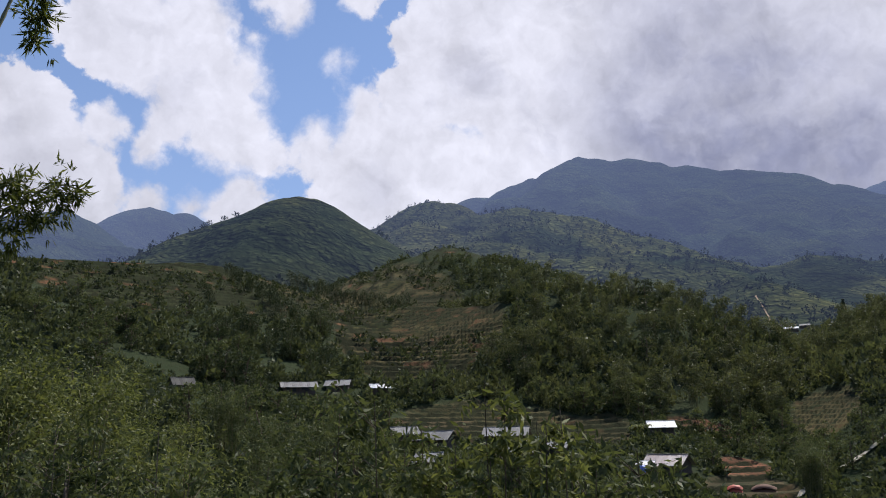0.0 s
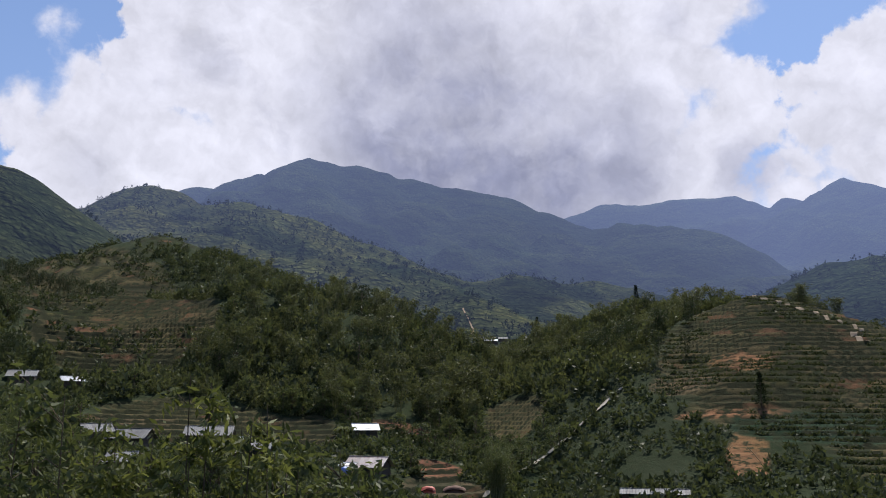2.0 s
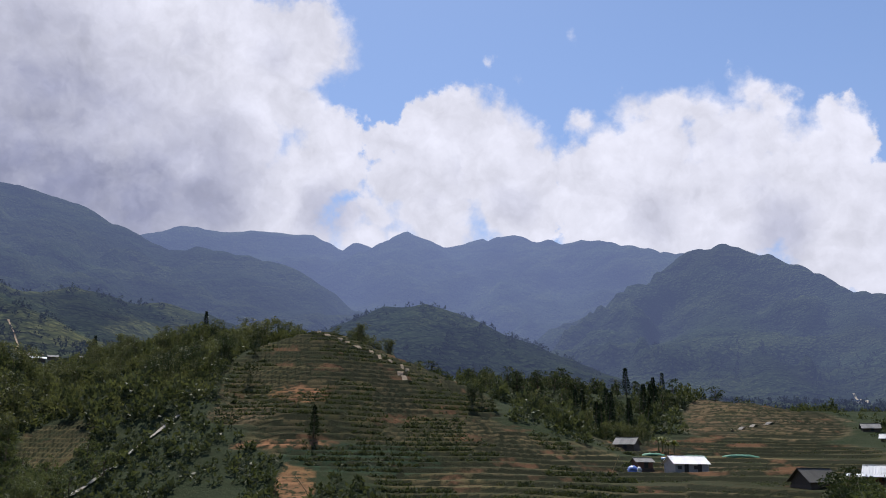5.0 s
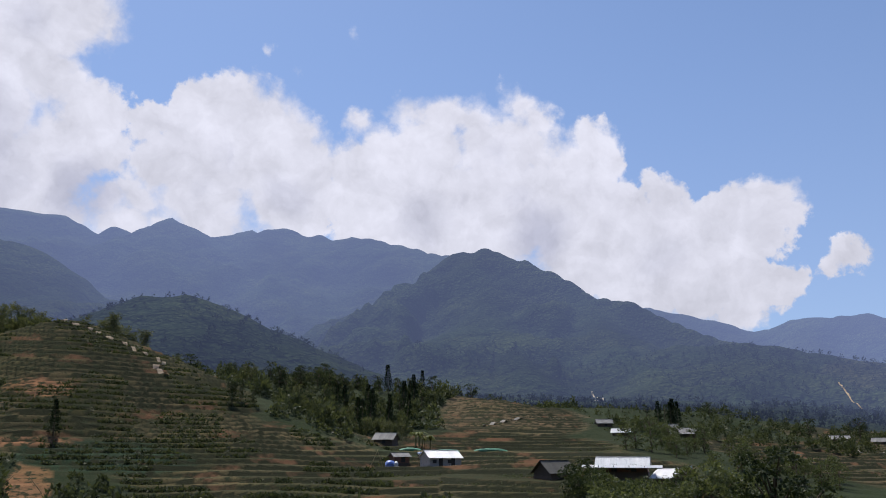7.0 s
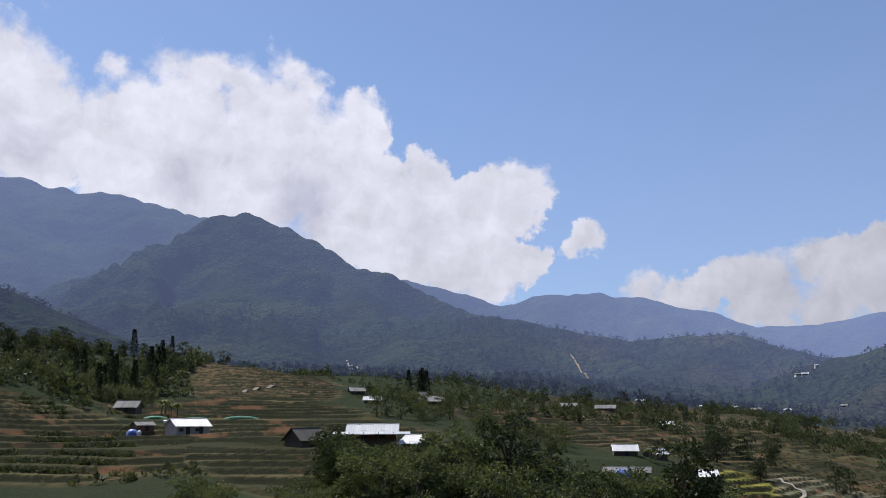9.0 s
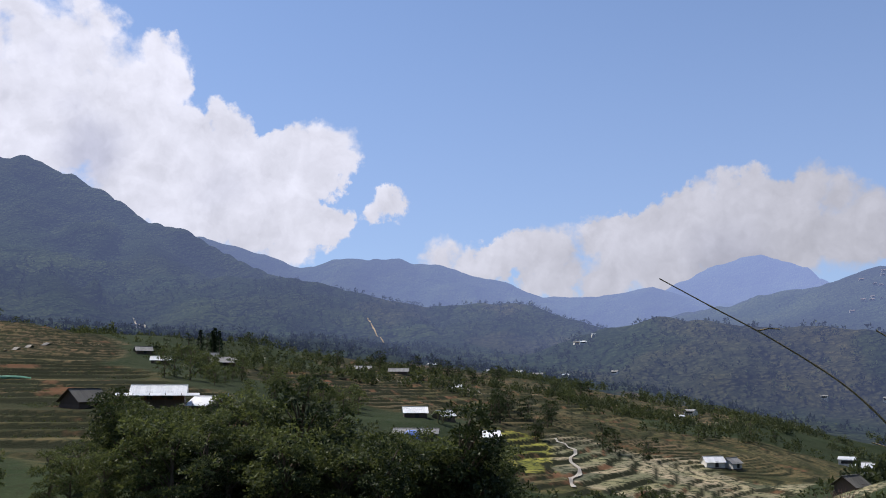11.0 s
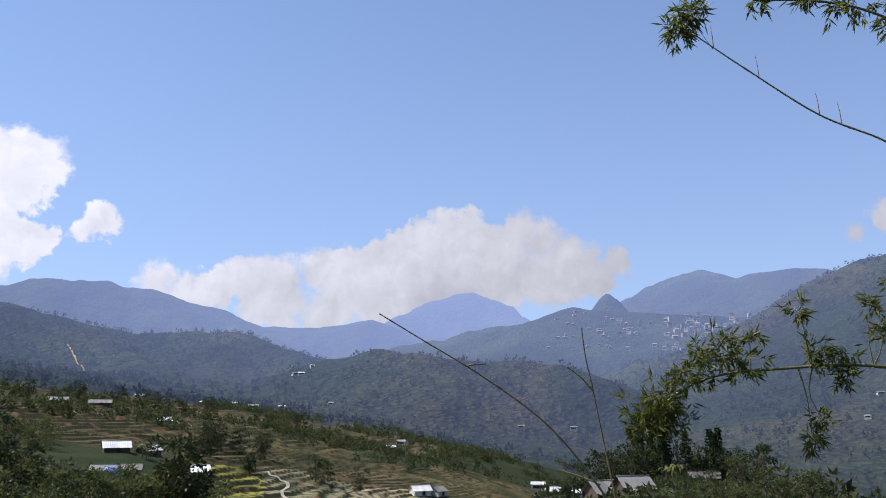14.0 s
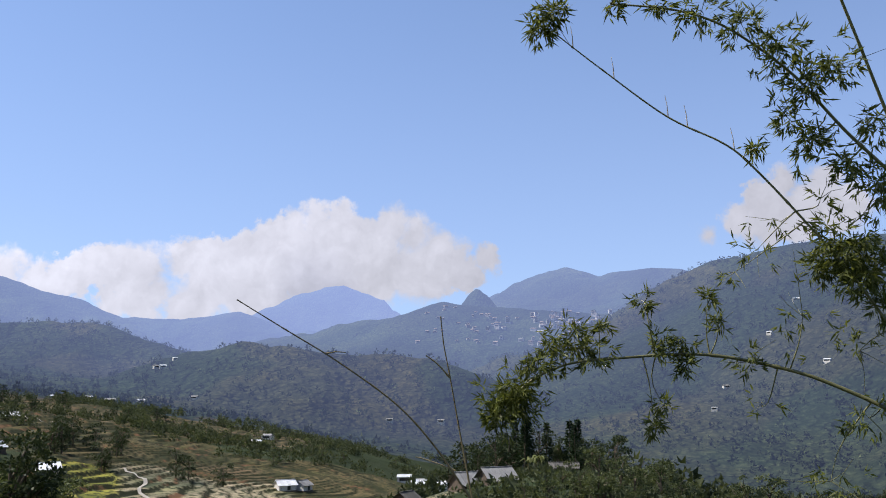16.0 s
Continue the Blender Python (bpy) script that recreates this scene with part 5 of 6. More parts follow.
TUFTS_ARCH = [(125.3, 0.4, 1.60, 420), (124.3, -0.5, 0.99, 160), (126.0, 1.2, 1.15, 180), (127.0, 2.8, 1.30, 130), (128.4, 4.1, 1.30, 120), (130.6, 3.5, 1.30, 130), (129.5, 4.7, 1.15, 90), (131.2, 5.3, 0.61, 40), (134.2, 6.8, 0.61, 50), (135.0, 4.2, 0.99, 90), (136.7, 2.9, 0.99, 80), (138.2, 6.9, 0.61, 40), (138.8, 5.4, 0.76, 40), (135.1, 0.1, 0.61, 40), (134.4, -1.2, 0.69, 60), (140.3, 2.8, 0.92, 40), (136.6, 4.1, 0.76, 40)]
TUFTS_TOP = [(128.5, 25.9, 1.07, 170), (128.0, 24.9, 0.76, 100), (133.1, 26.1, 0.61, 40), (136.0, 25.8, 0.76, 50), (139.0, 25.1, 1.30, 110), (141.5, 24.0, 1.45, 140), (143.7, 22.2, 1.60, 170), (145.2, 19.9, 1.68, 200), (147.1, 20.6, 1.53, 120), (143.8, 18.0, 1.15, 80), (145.0, 16.4, 1.53, 150), (141.7, 16.2, 0.53, 50), (147.2, 14.8, 1.53, 140), (148.7, 16.8, 1.30, 100), (148.8, 13.0, 1.68, 200), (146.7, 9.8, 1.83, 420)]
TUFTS_SIDE = [(147.5, 8.0, 1.76, 380), (145.0, 8.5, 0.99, 120), (143.0, 11.5, 1.38, 26), (141.5, 9.9, 1.38, 28), (145.4, 12.7, 1.38, 30), (143.8, 5.5, 1.91, 36), (146.8, 3.3, 1.91, 44), (147.0, -0.7, 1.53, 60), (144.6, -4.4, 1.91, 40), (140.0, 8.5, 1.15, 14), (148.3, 5.9, 1.15, 90), (141.1, -0.0, 1.53, 12)]
TUFTS_LEFT = [(-27.1, 25.9, 0.84, 70), (-27.3, 24.9, 0.92, 90), (-27.5, 23.7, 0.76, 60), (-27.4, 14.1, 1.68, 240), (-25.2, 14.9, 1.30, 170), (-26.4, 13.3, 1.15, 120), (-28.0, 12.1, 1.30, 160), (-24.2, 14.7, 0.61, 50), (-28.0, 15.0, 0.99, 90)]
BRANCH_LOW = [(-31.6, 10.1), (-29.5, 12.1), (-27.7, 13.6), (-25.6, 15.2), (-23.9, 15.0)]
BRANCH_HIGH = [(-26.5, 28.4), (-26.8, 26.7), (-27.1, 25.0), (-27.5, 23.3)]


def piece(name, vf, mat, parent, smooth=True, label=""):
    ob = new(name, mesh_from(name, *vf, mat, smooth=smooth))
    ob.parent = parent
    return tagged(ob, label)


def rooted(dirs, az, r, n=46):
    """A culm from its tip through the bearings given and down to its foot on the land."""
    line = arc(dirs, n=n)
    foot = np.array(on_ground(az, r, 0.1))
    last, before = line[-1], line[-6]
    out = unit(last - before)
    down = curve(last, last + out * 0.9 + (foot - last) * 0.25, foot * 0.75 + last * 0.25 + out * 0.5, foot, n=14)
    return np.concatenate([line, down[1:]])


bare_a, bare_b = rooted(STALK, 124.5, 6.0), rooted(SECOND, 124.0, 6.3)
stalk = tagged(new("bamboo_stalk"), "bare dry bamboo stalk leaning over the valley", "bamboo", "bare stalks")
piece("culm", culm(bare_a, 0.004, 0.0135), CULM_DRY, stalk)
piece("side_twig", culm(arc(STALK_TWIG, n=10), 0.004, 0.006, 6, 0.2), CULM_DRY, stalk)
piece("side_twig", culm(np.array([bare_a[16], bare_a[16] + (-0.02, -0.07, 0.015), bare_a[16] + (-0.03, -0.14, 0.01)]), 0.006, 0.003, 6, 0.2), CULM_DRY, stalk)
stalk = tagged(new("bamboo_stalk"), "upright bare bamboo stalk with one side shoot", "bamboo", "bare stalks")
piece("culm", culm(bare_b, 0.004, 0.011), CULM_DRY, stalk)
piece("side_twig", culm(arc(SECOND_TWIG, n=10), 0.004, 0.007, 6, 0.2), CULM_DRY, stalk)

lines = [rooted(ARCH, 152, 5.2), rooted(BARE, 153, 5.0), rooted(UPPER, 155, 5.0), rooted(DARK, 156, 4.8)]
clump = tagged(new("bamboo_clump"), "arching green bamboo with drooping narrow leaves", "bamboo")
piece("culm", culm(lines[0], 0.007, 0.022), CULM, clump, label="arching pale green culm")
piece("culm", culm(lines[1], 0.004, 0.016), CULM, clump, label="thin bare culm with short twigs")
piece("culm", culm(lines[2], 0.006, 0.022), CULM, clump, label="leafy upper culm")
piece("culm", culm(lines[3], 0.009, 0.02), CULM, clump, label="dark upright culm")
for i in (3, 8, 13, 15, 21):
    foot = lines[1][i]
    piece("side_twig", tube(np.array([foot, foot + (0.01, -0.005, 0.09), foot + (0.03, -0.01, 0.17)]), np.linspace(0.004, 0.0015, 3), 5), CULM_DRY, clump)
LEAF_NEAR = leaf_material("near bamboo leaves", (0.035, 0.048, 0.014), (0.20, 0.215, 0.07), 0.45, 0.4)
tagged(piece("twig_spray", twigs_to(TUFTS_ARCH + TUFTS_TOP + TUFTS_SIDE, lines, 5), CULM, clump), kind="stuff")
piece("foliage", sprays(TUFTS_ARCH, 0.078, 31), LEAF_NEAR, clump, False, "olive drooping bamboo leaves")
piece("foliage", sprays(TUFTS_TOP, 0.078, 32), LEAF_NEAR, clump, False, "olive bamboo leaves against the sky")
piece("foliage", sprays(TUFTS_SIDE, 0.078, 33), LEAF_NEAR, clump, False, "olive and dark bamboo leaves")

over = tagged(new("bamboo_clump"), "bamboo overhanging the slope with dark leaves", "bamboo")
boughs = [rooted(BRANCH_LOW[::-1], -44, 6.0), rooted(BRANCH_HIGH[::-1], -42, 5.0)]
piece("culm", culm(boughs[0], 0.006, 0.02), CULM, over)
piece("culm", culm(boughs[1], 0.006, 0.02), CULM, over)
tagged(piece("twig_spray", twigs_to(TUFTS_LEFT, boughs, 6), CULM, over), kind="stuff")
piece("foliage", sprays(TUFTS_LEFT, 0.078, 34), LEAF_NEAR, over, False)

# ---------------------------------------------------------------- tracks and the stream


def ribbon(name, way_points, width, mat, label, lift=0.12, steps=14, kind="structure"):
    """A track laid over the land along bearings and distances, with uneven edges."""
    p = curve(*[polar(a, r) for a, r in way_points], n=steps * len(way_points))
    d = unit(np.gradient(p, axis=0))
    side = np.stack([d[:, 1], -d[:, 0], 0 * d[:, 0]], axis=1)
    wob = width * (1 + 0.35 * fbm(p[:, 0], p[:, 1], 5 * width, 103, 3))[:, None]
    cols = [p + side * wob * u for u in (-0.5, -0.17, 0.17, 0.5)]
    v = np.stack(cols, axis=1).reshape(-1, 3)
    v[:, 2] = land(v[:, 0], v[:, 1])[0] + lift
    n = len(p)
    i, j = np.meshgrid(np.arange(n - 1), np.arange(3), indexing="ij")
    f = np.stack([i * 4 + j, i * 4 + j + 1, (i + 1) * 4 + j + 1, (i + 1) * 4 + j], axis=-1).reshape(-1, 4)
    return tagged(new(name, mesh_from(name, v, f, mat, True)), label, name.replace("_", " "), kind=kind)


ribbon("hill_path", [(39.5, 290), (39.2, 285), (40.1, 280), (40.9, 278), (41.4, 273), (42.6, 271), (43.6, 265), (44.6, 263), (45.2, 257), (44.7, 250), (45.4, 243)], 1.5, CLAY_TRACK, "worn clay path down the terraced hill", 0.18)
ribbon("valley_track", [(21.5, 158), (23, 172), (24.5, 182), (26.3, 192), (28.2, 202), (29.6, 210), (30.6, 216)], 1.0, PALE_TRACK, "pale concrete track along the stream", 0.5)
ribbon("hill_road", [(20.2, 860), (20.9, 800), (20.6, 760), (21.6, 730), (22.4, 745)], 1.4, CLAY_TRACK, "clay road above the far huts", 0.6)
ribbon("mountain_path", [(73.2, 1480), (73.6, 1420), (73.3, 1400), (74.0, 1360), (74.3, 1330)], 2.6, PALE_TRACK, "pale mountain path on the far slope", 2.5)
ribbon("mountain_path", [(88.2, 1450), (88.8, 1380), (89.4, 1340), (89.0, 1300)], 2.8, CLAY_TRACK, "clay road on the far slope", 2.5)
ribbon("field_path", [(66, 325), (67.5, 335), (69.5, 345), (71.5, 352)], 0.9, PALE_TRACK, "pale footpath between upper fields", 0.3)
ribbon("field_path", [(101.8, 172), (101.6, 184), (102.2, 196), (101.6, 210), (101.9, 226), (100.6, 244)], 0.9, PALE_TRACK, "pale footpath beside the rice terraces", 0.3)
ribbon("field_path", [(88.5, 385), (88.9, 370), (90, 362), (91, 358)], 0.9, PALE_TRACK, "pale footpath below far houses", 0.3)
ribbon("field_path", [(92.5, 372), (94, 380), (95.5, 372), (97, 376)], 0.9, PALE_TRACK, "pale footpath on the valley side", 0.3)

# ---------------------------------------------------------------- houses


def block(name, size, at, mat, parent, label="", bevel=0.0):
    bm = bmesh.new()
    bmesh.ops.create_cube(bm, size=1.0)
    for v in bm.verts:
        v.co = Vector((v.co.x * size[0], v.co.y * size[1], v.co.z * size[2]))
    if bevel:
        bmesh.ops.bevel(bm, geom=bm.edges[:], offset=bevel, segments=1, affect="EDGES")
    me = bpy.data.meshes.new(name)
    bm.to_mesh(me)
    bm.free()
    me.materials.append(mat)
    ob = new(name, me)
    ob.parent, ob.location = parent, at
    return tagged(ob, label)


def gable(name, depth, h, rise, x, mat, parent):
    """An end wall with its gable, as one slab."""
    bm = bmesh.new()
    outline = [(-depth / 2, -1.2), (depth / 2, -1.2), (depth / 2, h), (0, h + rise), (-depth / 2, h)]
    a = [bm.verts.new((-0.08, y, z)) for y, z in outline]
    b = [bm.verts.new((0.08, y, z)) for y, z in outline]
    bm.faces.new(a[::-1])
    bm.faces.new(b)
    for i in range(5):
        j = (i + 1) % 5
        bm.faces.new((a[i], a[j], b[j], b[i]))
    me = bpy.data.meshes.new(name)
    bm.to_mesh(me)
    bm.free()
    me.materials.append(mat)
    ob = new(name, me)
    ob.parent, ob.location = parent, (x, 0, 0)
    return ob


SHEETS = {}


def sheet_mesh(w, run, mat):
    """One roofing sheet with pressed ribs, hanging from its upper edge."""
    key = (round(w, 2), round(run, 2), mat.name)
    if key not in SHEETS:
        bm = bmesh.new()
        xs = [(-0.5, 0), (-0.3, 0.0), (-0.2, 0.05), (-0.1, 0), (0.2, 0), (0.3, 0.05), (0.4, 0), (0.5, 0)]
        top = [bm.verts.new((x * w, 0, z)) for x, z in xs]
        low = [bm.verts.new((x * w, -run, z)) for x, z in xs]
        under = [bm.verts.new((x * w, y, -0.05)) for x, y in ((-0.5, 0), (0.5, 0), (0.5, -run), (-0.5, -run))]
        for i in range(7):
            bm.faces.new((top[i + 1], top[i], low[i], low[i + 1]))
        bm.faces.new(under)
        bm.faces.new((low[0], under[3], under[2], *low[:0:-1]))
        me = bpy.data.meshes.new("roof_sheet")
        bm.to_mesh(me)
        bm.free()
        me.materials.append(mat)
        SHEETS[key] = me
    return SHEETS[key]


def slope_of_sheets(parent, length, run, pitch, ridge_z, flip, mat, x0=0.0, y0=0.0):
    n = max(3, round(length / 0.95))
    w = length / n
    for i in range(n):
        ob = new("roof_sheet", sheet_mesh(w, run, mat))
        ob.parent = parent
        jig = rng.uniform(-0.012, 0.012)
        ob.matrix_basis = pose(x0 + (i + 0.5 - n / 2) * w * (-1 if flip else 1), y0, ridge_z + (i % 2) * 0.012 + jig, 0, 0, 180 if flip else 0) @ pose(0, 0, 0, math.degrees(pitch))


def house(name, az, r, length, depth, h, rise, turn, roof, wall, label, group="", over=0.7, porch=0.0, doors=1, sink=0.2, wide=0.0):
    """A gabled house: four walls on a plinth, doors, windows, and two slopes of roofing sheets under a ridge cap."""
    base = tagged(new(name), label, "house", group)
    h, rise = h * 0.74, rise * 0.82
    foot = on_ground(az, r)
    base.matrix_basis = Matrix.Translation(foot - Vector((0, 0, sink))) @ Matrix.Rotation(radians(-az + turn), 4, "Z")
    front, back = -depth / 2, depth / 2
    block("wall", (length - 0.16, 0.16, h + 1.2), (0, front + 0.08, (h - 1.2) / 2), wall, base)
    block("wall", (length - 0.16, 0.16, h + 1.2), (0, back - 0.08, (h - 1.2) / 2), wall, base)
    gable("wall", depth, h, rise, -length / 2, wall, base)
    gable("wall", depth, h, rise, length / 2, wall, base)
    block("plinth", (length + 0.4, depth + 0.4, 1.3), (0, 0, -0.6), TIMBER, base)
    for i in range(doors):
        x = length * ((i + 0.5) / doors - 0.5) * 0.8 + 0.3
        d = block("door", (0.95, 0.08, min(1.95, h - 0.15)), (x, front - 0.02, min(1.95, h - 0.15) / 2 + 0.15), OPENING, base)
        block("door_frame", (1.12, 0.05, 0.1), (0, 0.0, min(1.95, h - 0.15) / 2 + 0.05), TIMBER, d)
    if length > 6:
        for x in (-length * 0.36, length * 0.12):
            wd = block("window", (0.9, 0.06, 0.7), (x, front - 0.015, h * 0.6), OPENING, base)
            block("window_sill", (1.05, 0.12, 0.06), (0, -0.03, -0.38), TIMBER, wd)
    half = depth / 2
    pitch = math.atan2(rise, half)
    run = math.hypot(rise, half) + over
    slope_of_sheets(base, length + 2 * over, run, pitch, h + rise + 0.06, False, roof)
    slope_of_sheets(base, length + 2 * over, run, pitch, h + rise + 0.06, True, roof)
    block("ridge_cap", (length + 2 * over, 0.35, 0.09), (0, 0, h + rise + 0.11), roof, base, "", 0.03)
    if porch:
        slope_of_sheets(base, length + over + wide, porch, radians(12), h + 0.05 - over * math.tan(pitch) * 0.6, False, roof, 0, front - over * 0.5)
        for i in range(4):
            x = (i / 3 - 0.5) * (length - 0.6)
            block("post", (0.13, 0.13, h + 0.7), (x, front - porch + 0.1, h / 2 - 0.5), TIMBER, base)
    return base


# white-roofed farm and its sheds
house("farmhouse", 75.0, 166, 8.8, 6.0, 1.9, 1.55, -4, TIN_WHITE, TIMBER_RED, "long farmhouse with bright metal roof and porch", "", 0.6, 2.0, 2, -0.7, 5.0)
house("farm_shed", 77.9, 169, 4.2, 5, 2.3, 1.5, -30, TIN_WHITE, TIMBER, "small shed with bright metal roof beside farmhouse", "farm sheds", 0.5, 1.5)
house("farm_shed", 79.1, 167, 3.6, 3.5, 1.9, 0.5, 0, TIN_GREY, TIMBER_RED, "low shed with grey roof beside farmhouse", "farm sheds", 0.4)
house("thatched_hut", 70.6, 170, 5.6, 5.2, 1.2, 2.4, 38, THATCH, TIMBER, "dark thatched hut with open gable", "", 0.7)
house("concrete_house", 63.2, 205, 7.8, 6, 3.0, 1.9, 24, TIN_WHITE, CONCRETE, "grey concrete house with bright metal roof", "", 0.5, 0, 2)
house("brick_shed", 60.5, 208, 3.6, 3.6, 2.1, 0.9, 20, TIN_GREY, TIMBER_RED, "small red shed with grey roof", "", 0.5)
house("grey_house", 59.6, 252, 5.5, 5.0, 2.0, 2.0, -20, TIN_GREY, TIMBER, "grey-roofed house below the woods", "", 0.6)
# upper scattered houses
house("upper_house", 73.9, 332, 5.0, 4.5, 1.8, 1.6, 10, TIN_GREY, TIMBER, "grey-roofed house on the upper slope", "upper houses")
house("upper_house", 75.0, 302, 5.6, 4.5, 1.8, 1.4, -6, TIN_WHITE, TIMBER, "pale-roofed house on the upper slope", "upper houses")
house("upper_house", 78.9, 335, 8.5, 6.0, 2.2, 2.0, -4, TIN_GREY, TIMBER, "long grey-roofed house beside conifers", "upper houses", 0.8, 1.6)
house("upper_house", 78.0, 345, 5.5, 5.0, 2.0, 2.2, 30, TIN_GREY, TIMBER, "grey-roofed house beside conifers", "upper houses")
house("upper_house", 87.9, 402, 7, 5, 2.0, 1.5, 5, TIN_GREY, TIMBER, "low grey-roofed house above dry fields", "upper houses")
house("upper_house", 90.3, 405, 8.5, 5, 2.0, 1.6, -4, TIN_GREY, TIMBER, "long grey-roofed house above dry fields", "upper houses")
house("upper_house", 94.1, 360, 5, 4.5, 2.0, 1.4, 15, TIN_WHITE, TIMBER, "pale-roofed house beside a footpath", "upper houses")
# white roofs by the rice terraces
house("white_house", 91.4, 221, 5.6, 5.0, 2.0, 1.6, 5, TIN_WHITE, TIMBER, "house with bright metal roof among trees", "houses by the rice terraces", 0.5, 0, 1, 0.25)
house("white_house", 93.3, 226, 4.2, 4.0, 2.0, 1.4, 40, TIN_WHITE, TIMBER, "small house with bright metal roof among trees", "houses by the rice terraces", 0.5, 0, 1, 0.25)
house("white_house", 96.3, 212, 4.6, 4.5, 2.2, 1.5, 10, TIN_WHITE, CONCRETE, "white-roofed house beside dark trees", "houses by the rice terraces", 0.5, 0, 1, 0.25)
house("long_shed", 91.5, 178, 8.5, 5.0, 2.0, 1.0, -4, TIN_GREY, TIMBER, "long patched grey shed beside a blue tarpaulin", "", 0.5, 0, 2, 0.25)
# huts on the knoll and in the valley
house("knoll_hut", 122.3, 151, 4.4, 4.6, 1.7, 1.9, 30, TIN_GREY, TIMBER, "grey-roofed timber hut on the knoll", "knoll huts", 0.6, 1.1)
house("knoll_hut", 124.2, 144, 4.6, 4.6, 1.6, 1.9, 28, TIN_GREY, TIMBER, "grey-roofed timber hut on the knoll", "knoll huts", 0.6, 1.1)
house("valley_hut", 118.3, 170, 4.0, 4.0, 1.8, 1.7, 60, THATCH, TIMBER, "brown thatched hut beside stepped fields", "")
house("valley_house", 110.5, 256, 5.0, 4.5, 2.2, 1.5, 20, TIN_WHITE, PLASTER, "white house among stepped fields", "valley houses", 0.5)
house("valley_house", 111.6, 258, 3.6, 4.2, 2.2, 1.5, 50, TIN_GREY, PLASTER, "pale house among stepped fields", "valley houses", 0.5)
house("knoll_hut", 128.6, 172, 5, 3.6, 1.6, 1.0, 0, THATCH, TIMBER, "low brown hut under trees on the knoll", "knoll huts", 0.5)
# the hamlet in the hollow
house("timber_house", 14.0, 168, 6.6, 5.4, 2.1, 1.9, -24, TIN_RUST, TIMBER, "timber house with striped rusty roof", "", 0.8, 0, 1, 0.25)
house("timber_shed", 12.7, 167, 2.6, 3.2, 1.8, 0.6, -20, TIN_WHITE, TIMBER, "small timber shed beside rusty-roofed house", "", 0.4, 0, 1, 0.25)
house("hamlet_house", 3.8, 191, 8.6, 6.0, 2.4, 1.9, -8, TIN_GREY, TIMBER, "grey-roofed house with timber walls in the hamlet", "hamlet houses", 0.8, 0, 2, 0.25)
house("hamlet_shed", 5.5, 189, 2.8, 3.0, 1.8, 0.7, -8, TIN_WHITE, TIMBER, "small white-roofed shed in the hamlet", "hamlet sheds", 0.4, 0, 1, 0.25)
house("hamlet_house", 6.6, 179, 6.4, 4.6, 2.0, 1.4, -12, TIN_GREY, TIMBER, "grey-roofed house in the hamlet", "hamlet houses", 0.7, 0, 1, 0.25)
house("hamlet_house", 4.8, 173, 5.0, 4.0, 1.9, 1.2, 6, TIN_GREY, TIMBER, "brown timber house in the hamlet", "hamlet houses", 0.6, 0, 1, 0.25)
house("hamlet_house", -0.9, 179, 6.8, 5.0, 2.0, 1.8, -26, TIN_GREY, TIMBER, "grey-roofed house among bamboo in the hamlet", "hamlet houses", 0.7, 0, 1, 0.25)
house("hamlet_house", -3.0, 181, 4.6, 4.4, 1.9, 1.5, 16, TIN_GREY, TIMBER, "small grey-roofed house in the hamlet", "hamlet houses", 0.7, 0, 1, 0.25)
house("hamlet_house", -1.0, 158, 5.6, 5.0, 2.0, 1.6, -20, TIN_GREY, TIMBER, "grey-roofed house below the hamlet", "hamlet houses", 0.7, 0, 1, 0.25)
house("hamlet_house", -7.3, 232, 5.6, 5.0, 2.2, 1.6, -10, TIN_GREY, TIMBER, "grey-roofed house at the hamlet's upper edge", "hamlet houses", 0.7, 0, 1, 0.25)
house("hamlet_house", -4.6, 236, 4.6, 4.2, 2.0, 1.2, 14, TIN_WHITE, TIMBER, "pale-roofed house at the hamlet's upper edge", "hamlet houses", 0.6, 0, 1, 0.25)
house("hamlet_house", -9.9, 225, 8.0, 5.0, 2.0, 1.4, 6, TIN_GREY, TIMBER, "long pale-roofed house beside bamboo", "hamlet houses", 0.8, 0, 2, 0.25)
house("hamlet_house", 13.7, 197, 4.8, 4.2, 1.9, 1.4, 10, TIN_WHITE, TIMBER, "pale-roofed shed beside bamboo", "hamlet houses", 0.7, 0, 1, 0.25)
house("thatched_hut", -17.3, 205, 4.4, 4.0, 1.7, 1.9, 20, THATCH, TIMBER, "dark thatched hut among hillside trees", "", 0.6)
house("low_shed", 32.4, 152, 10.5, 4.0, 1.6, 0.7, 0, TIN_GREY, TIMBER, "long low grey shed at the stream", "", 0.5, 0, 1, 0.25)
house("low_shed", 59.6, 102, 6.0, 4.0, 1.8, 0.9, 6, TIN_GREY, TIMBER, "low grey shed below the fields", "", 0.5, 0, 1, 0.25)
# far huts on the pass
for az, r, w, m in ((22.1, 702, 10, TIN_WHITE), (21.3, 715, 6, TIN_GREY), (22.9, 725, 7, TIN_GREY), (24.6, 740, 6, TIN_GREY), (24.9, 728, 5, TIN_WHITE)):
    house("pass_hut", az, r, w, 5, 2.2, 1.6, 0, m, TIMBER, "small metal-roofed hut on the pass", "huts on the pass", 0.6, 0, 1, -1.0)


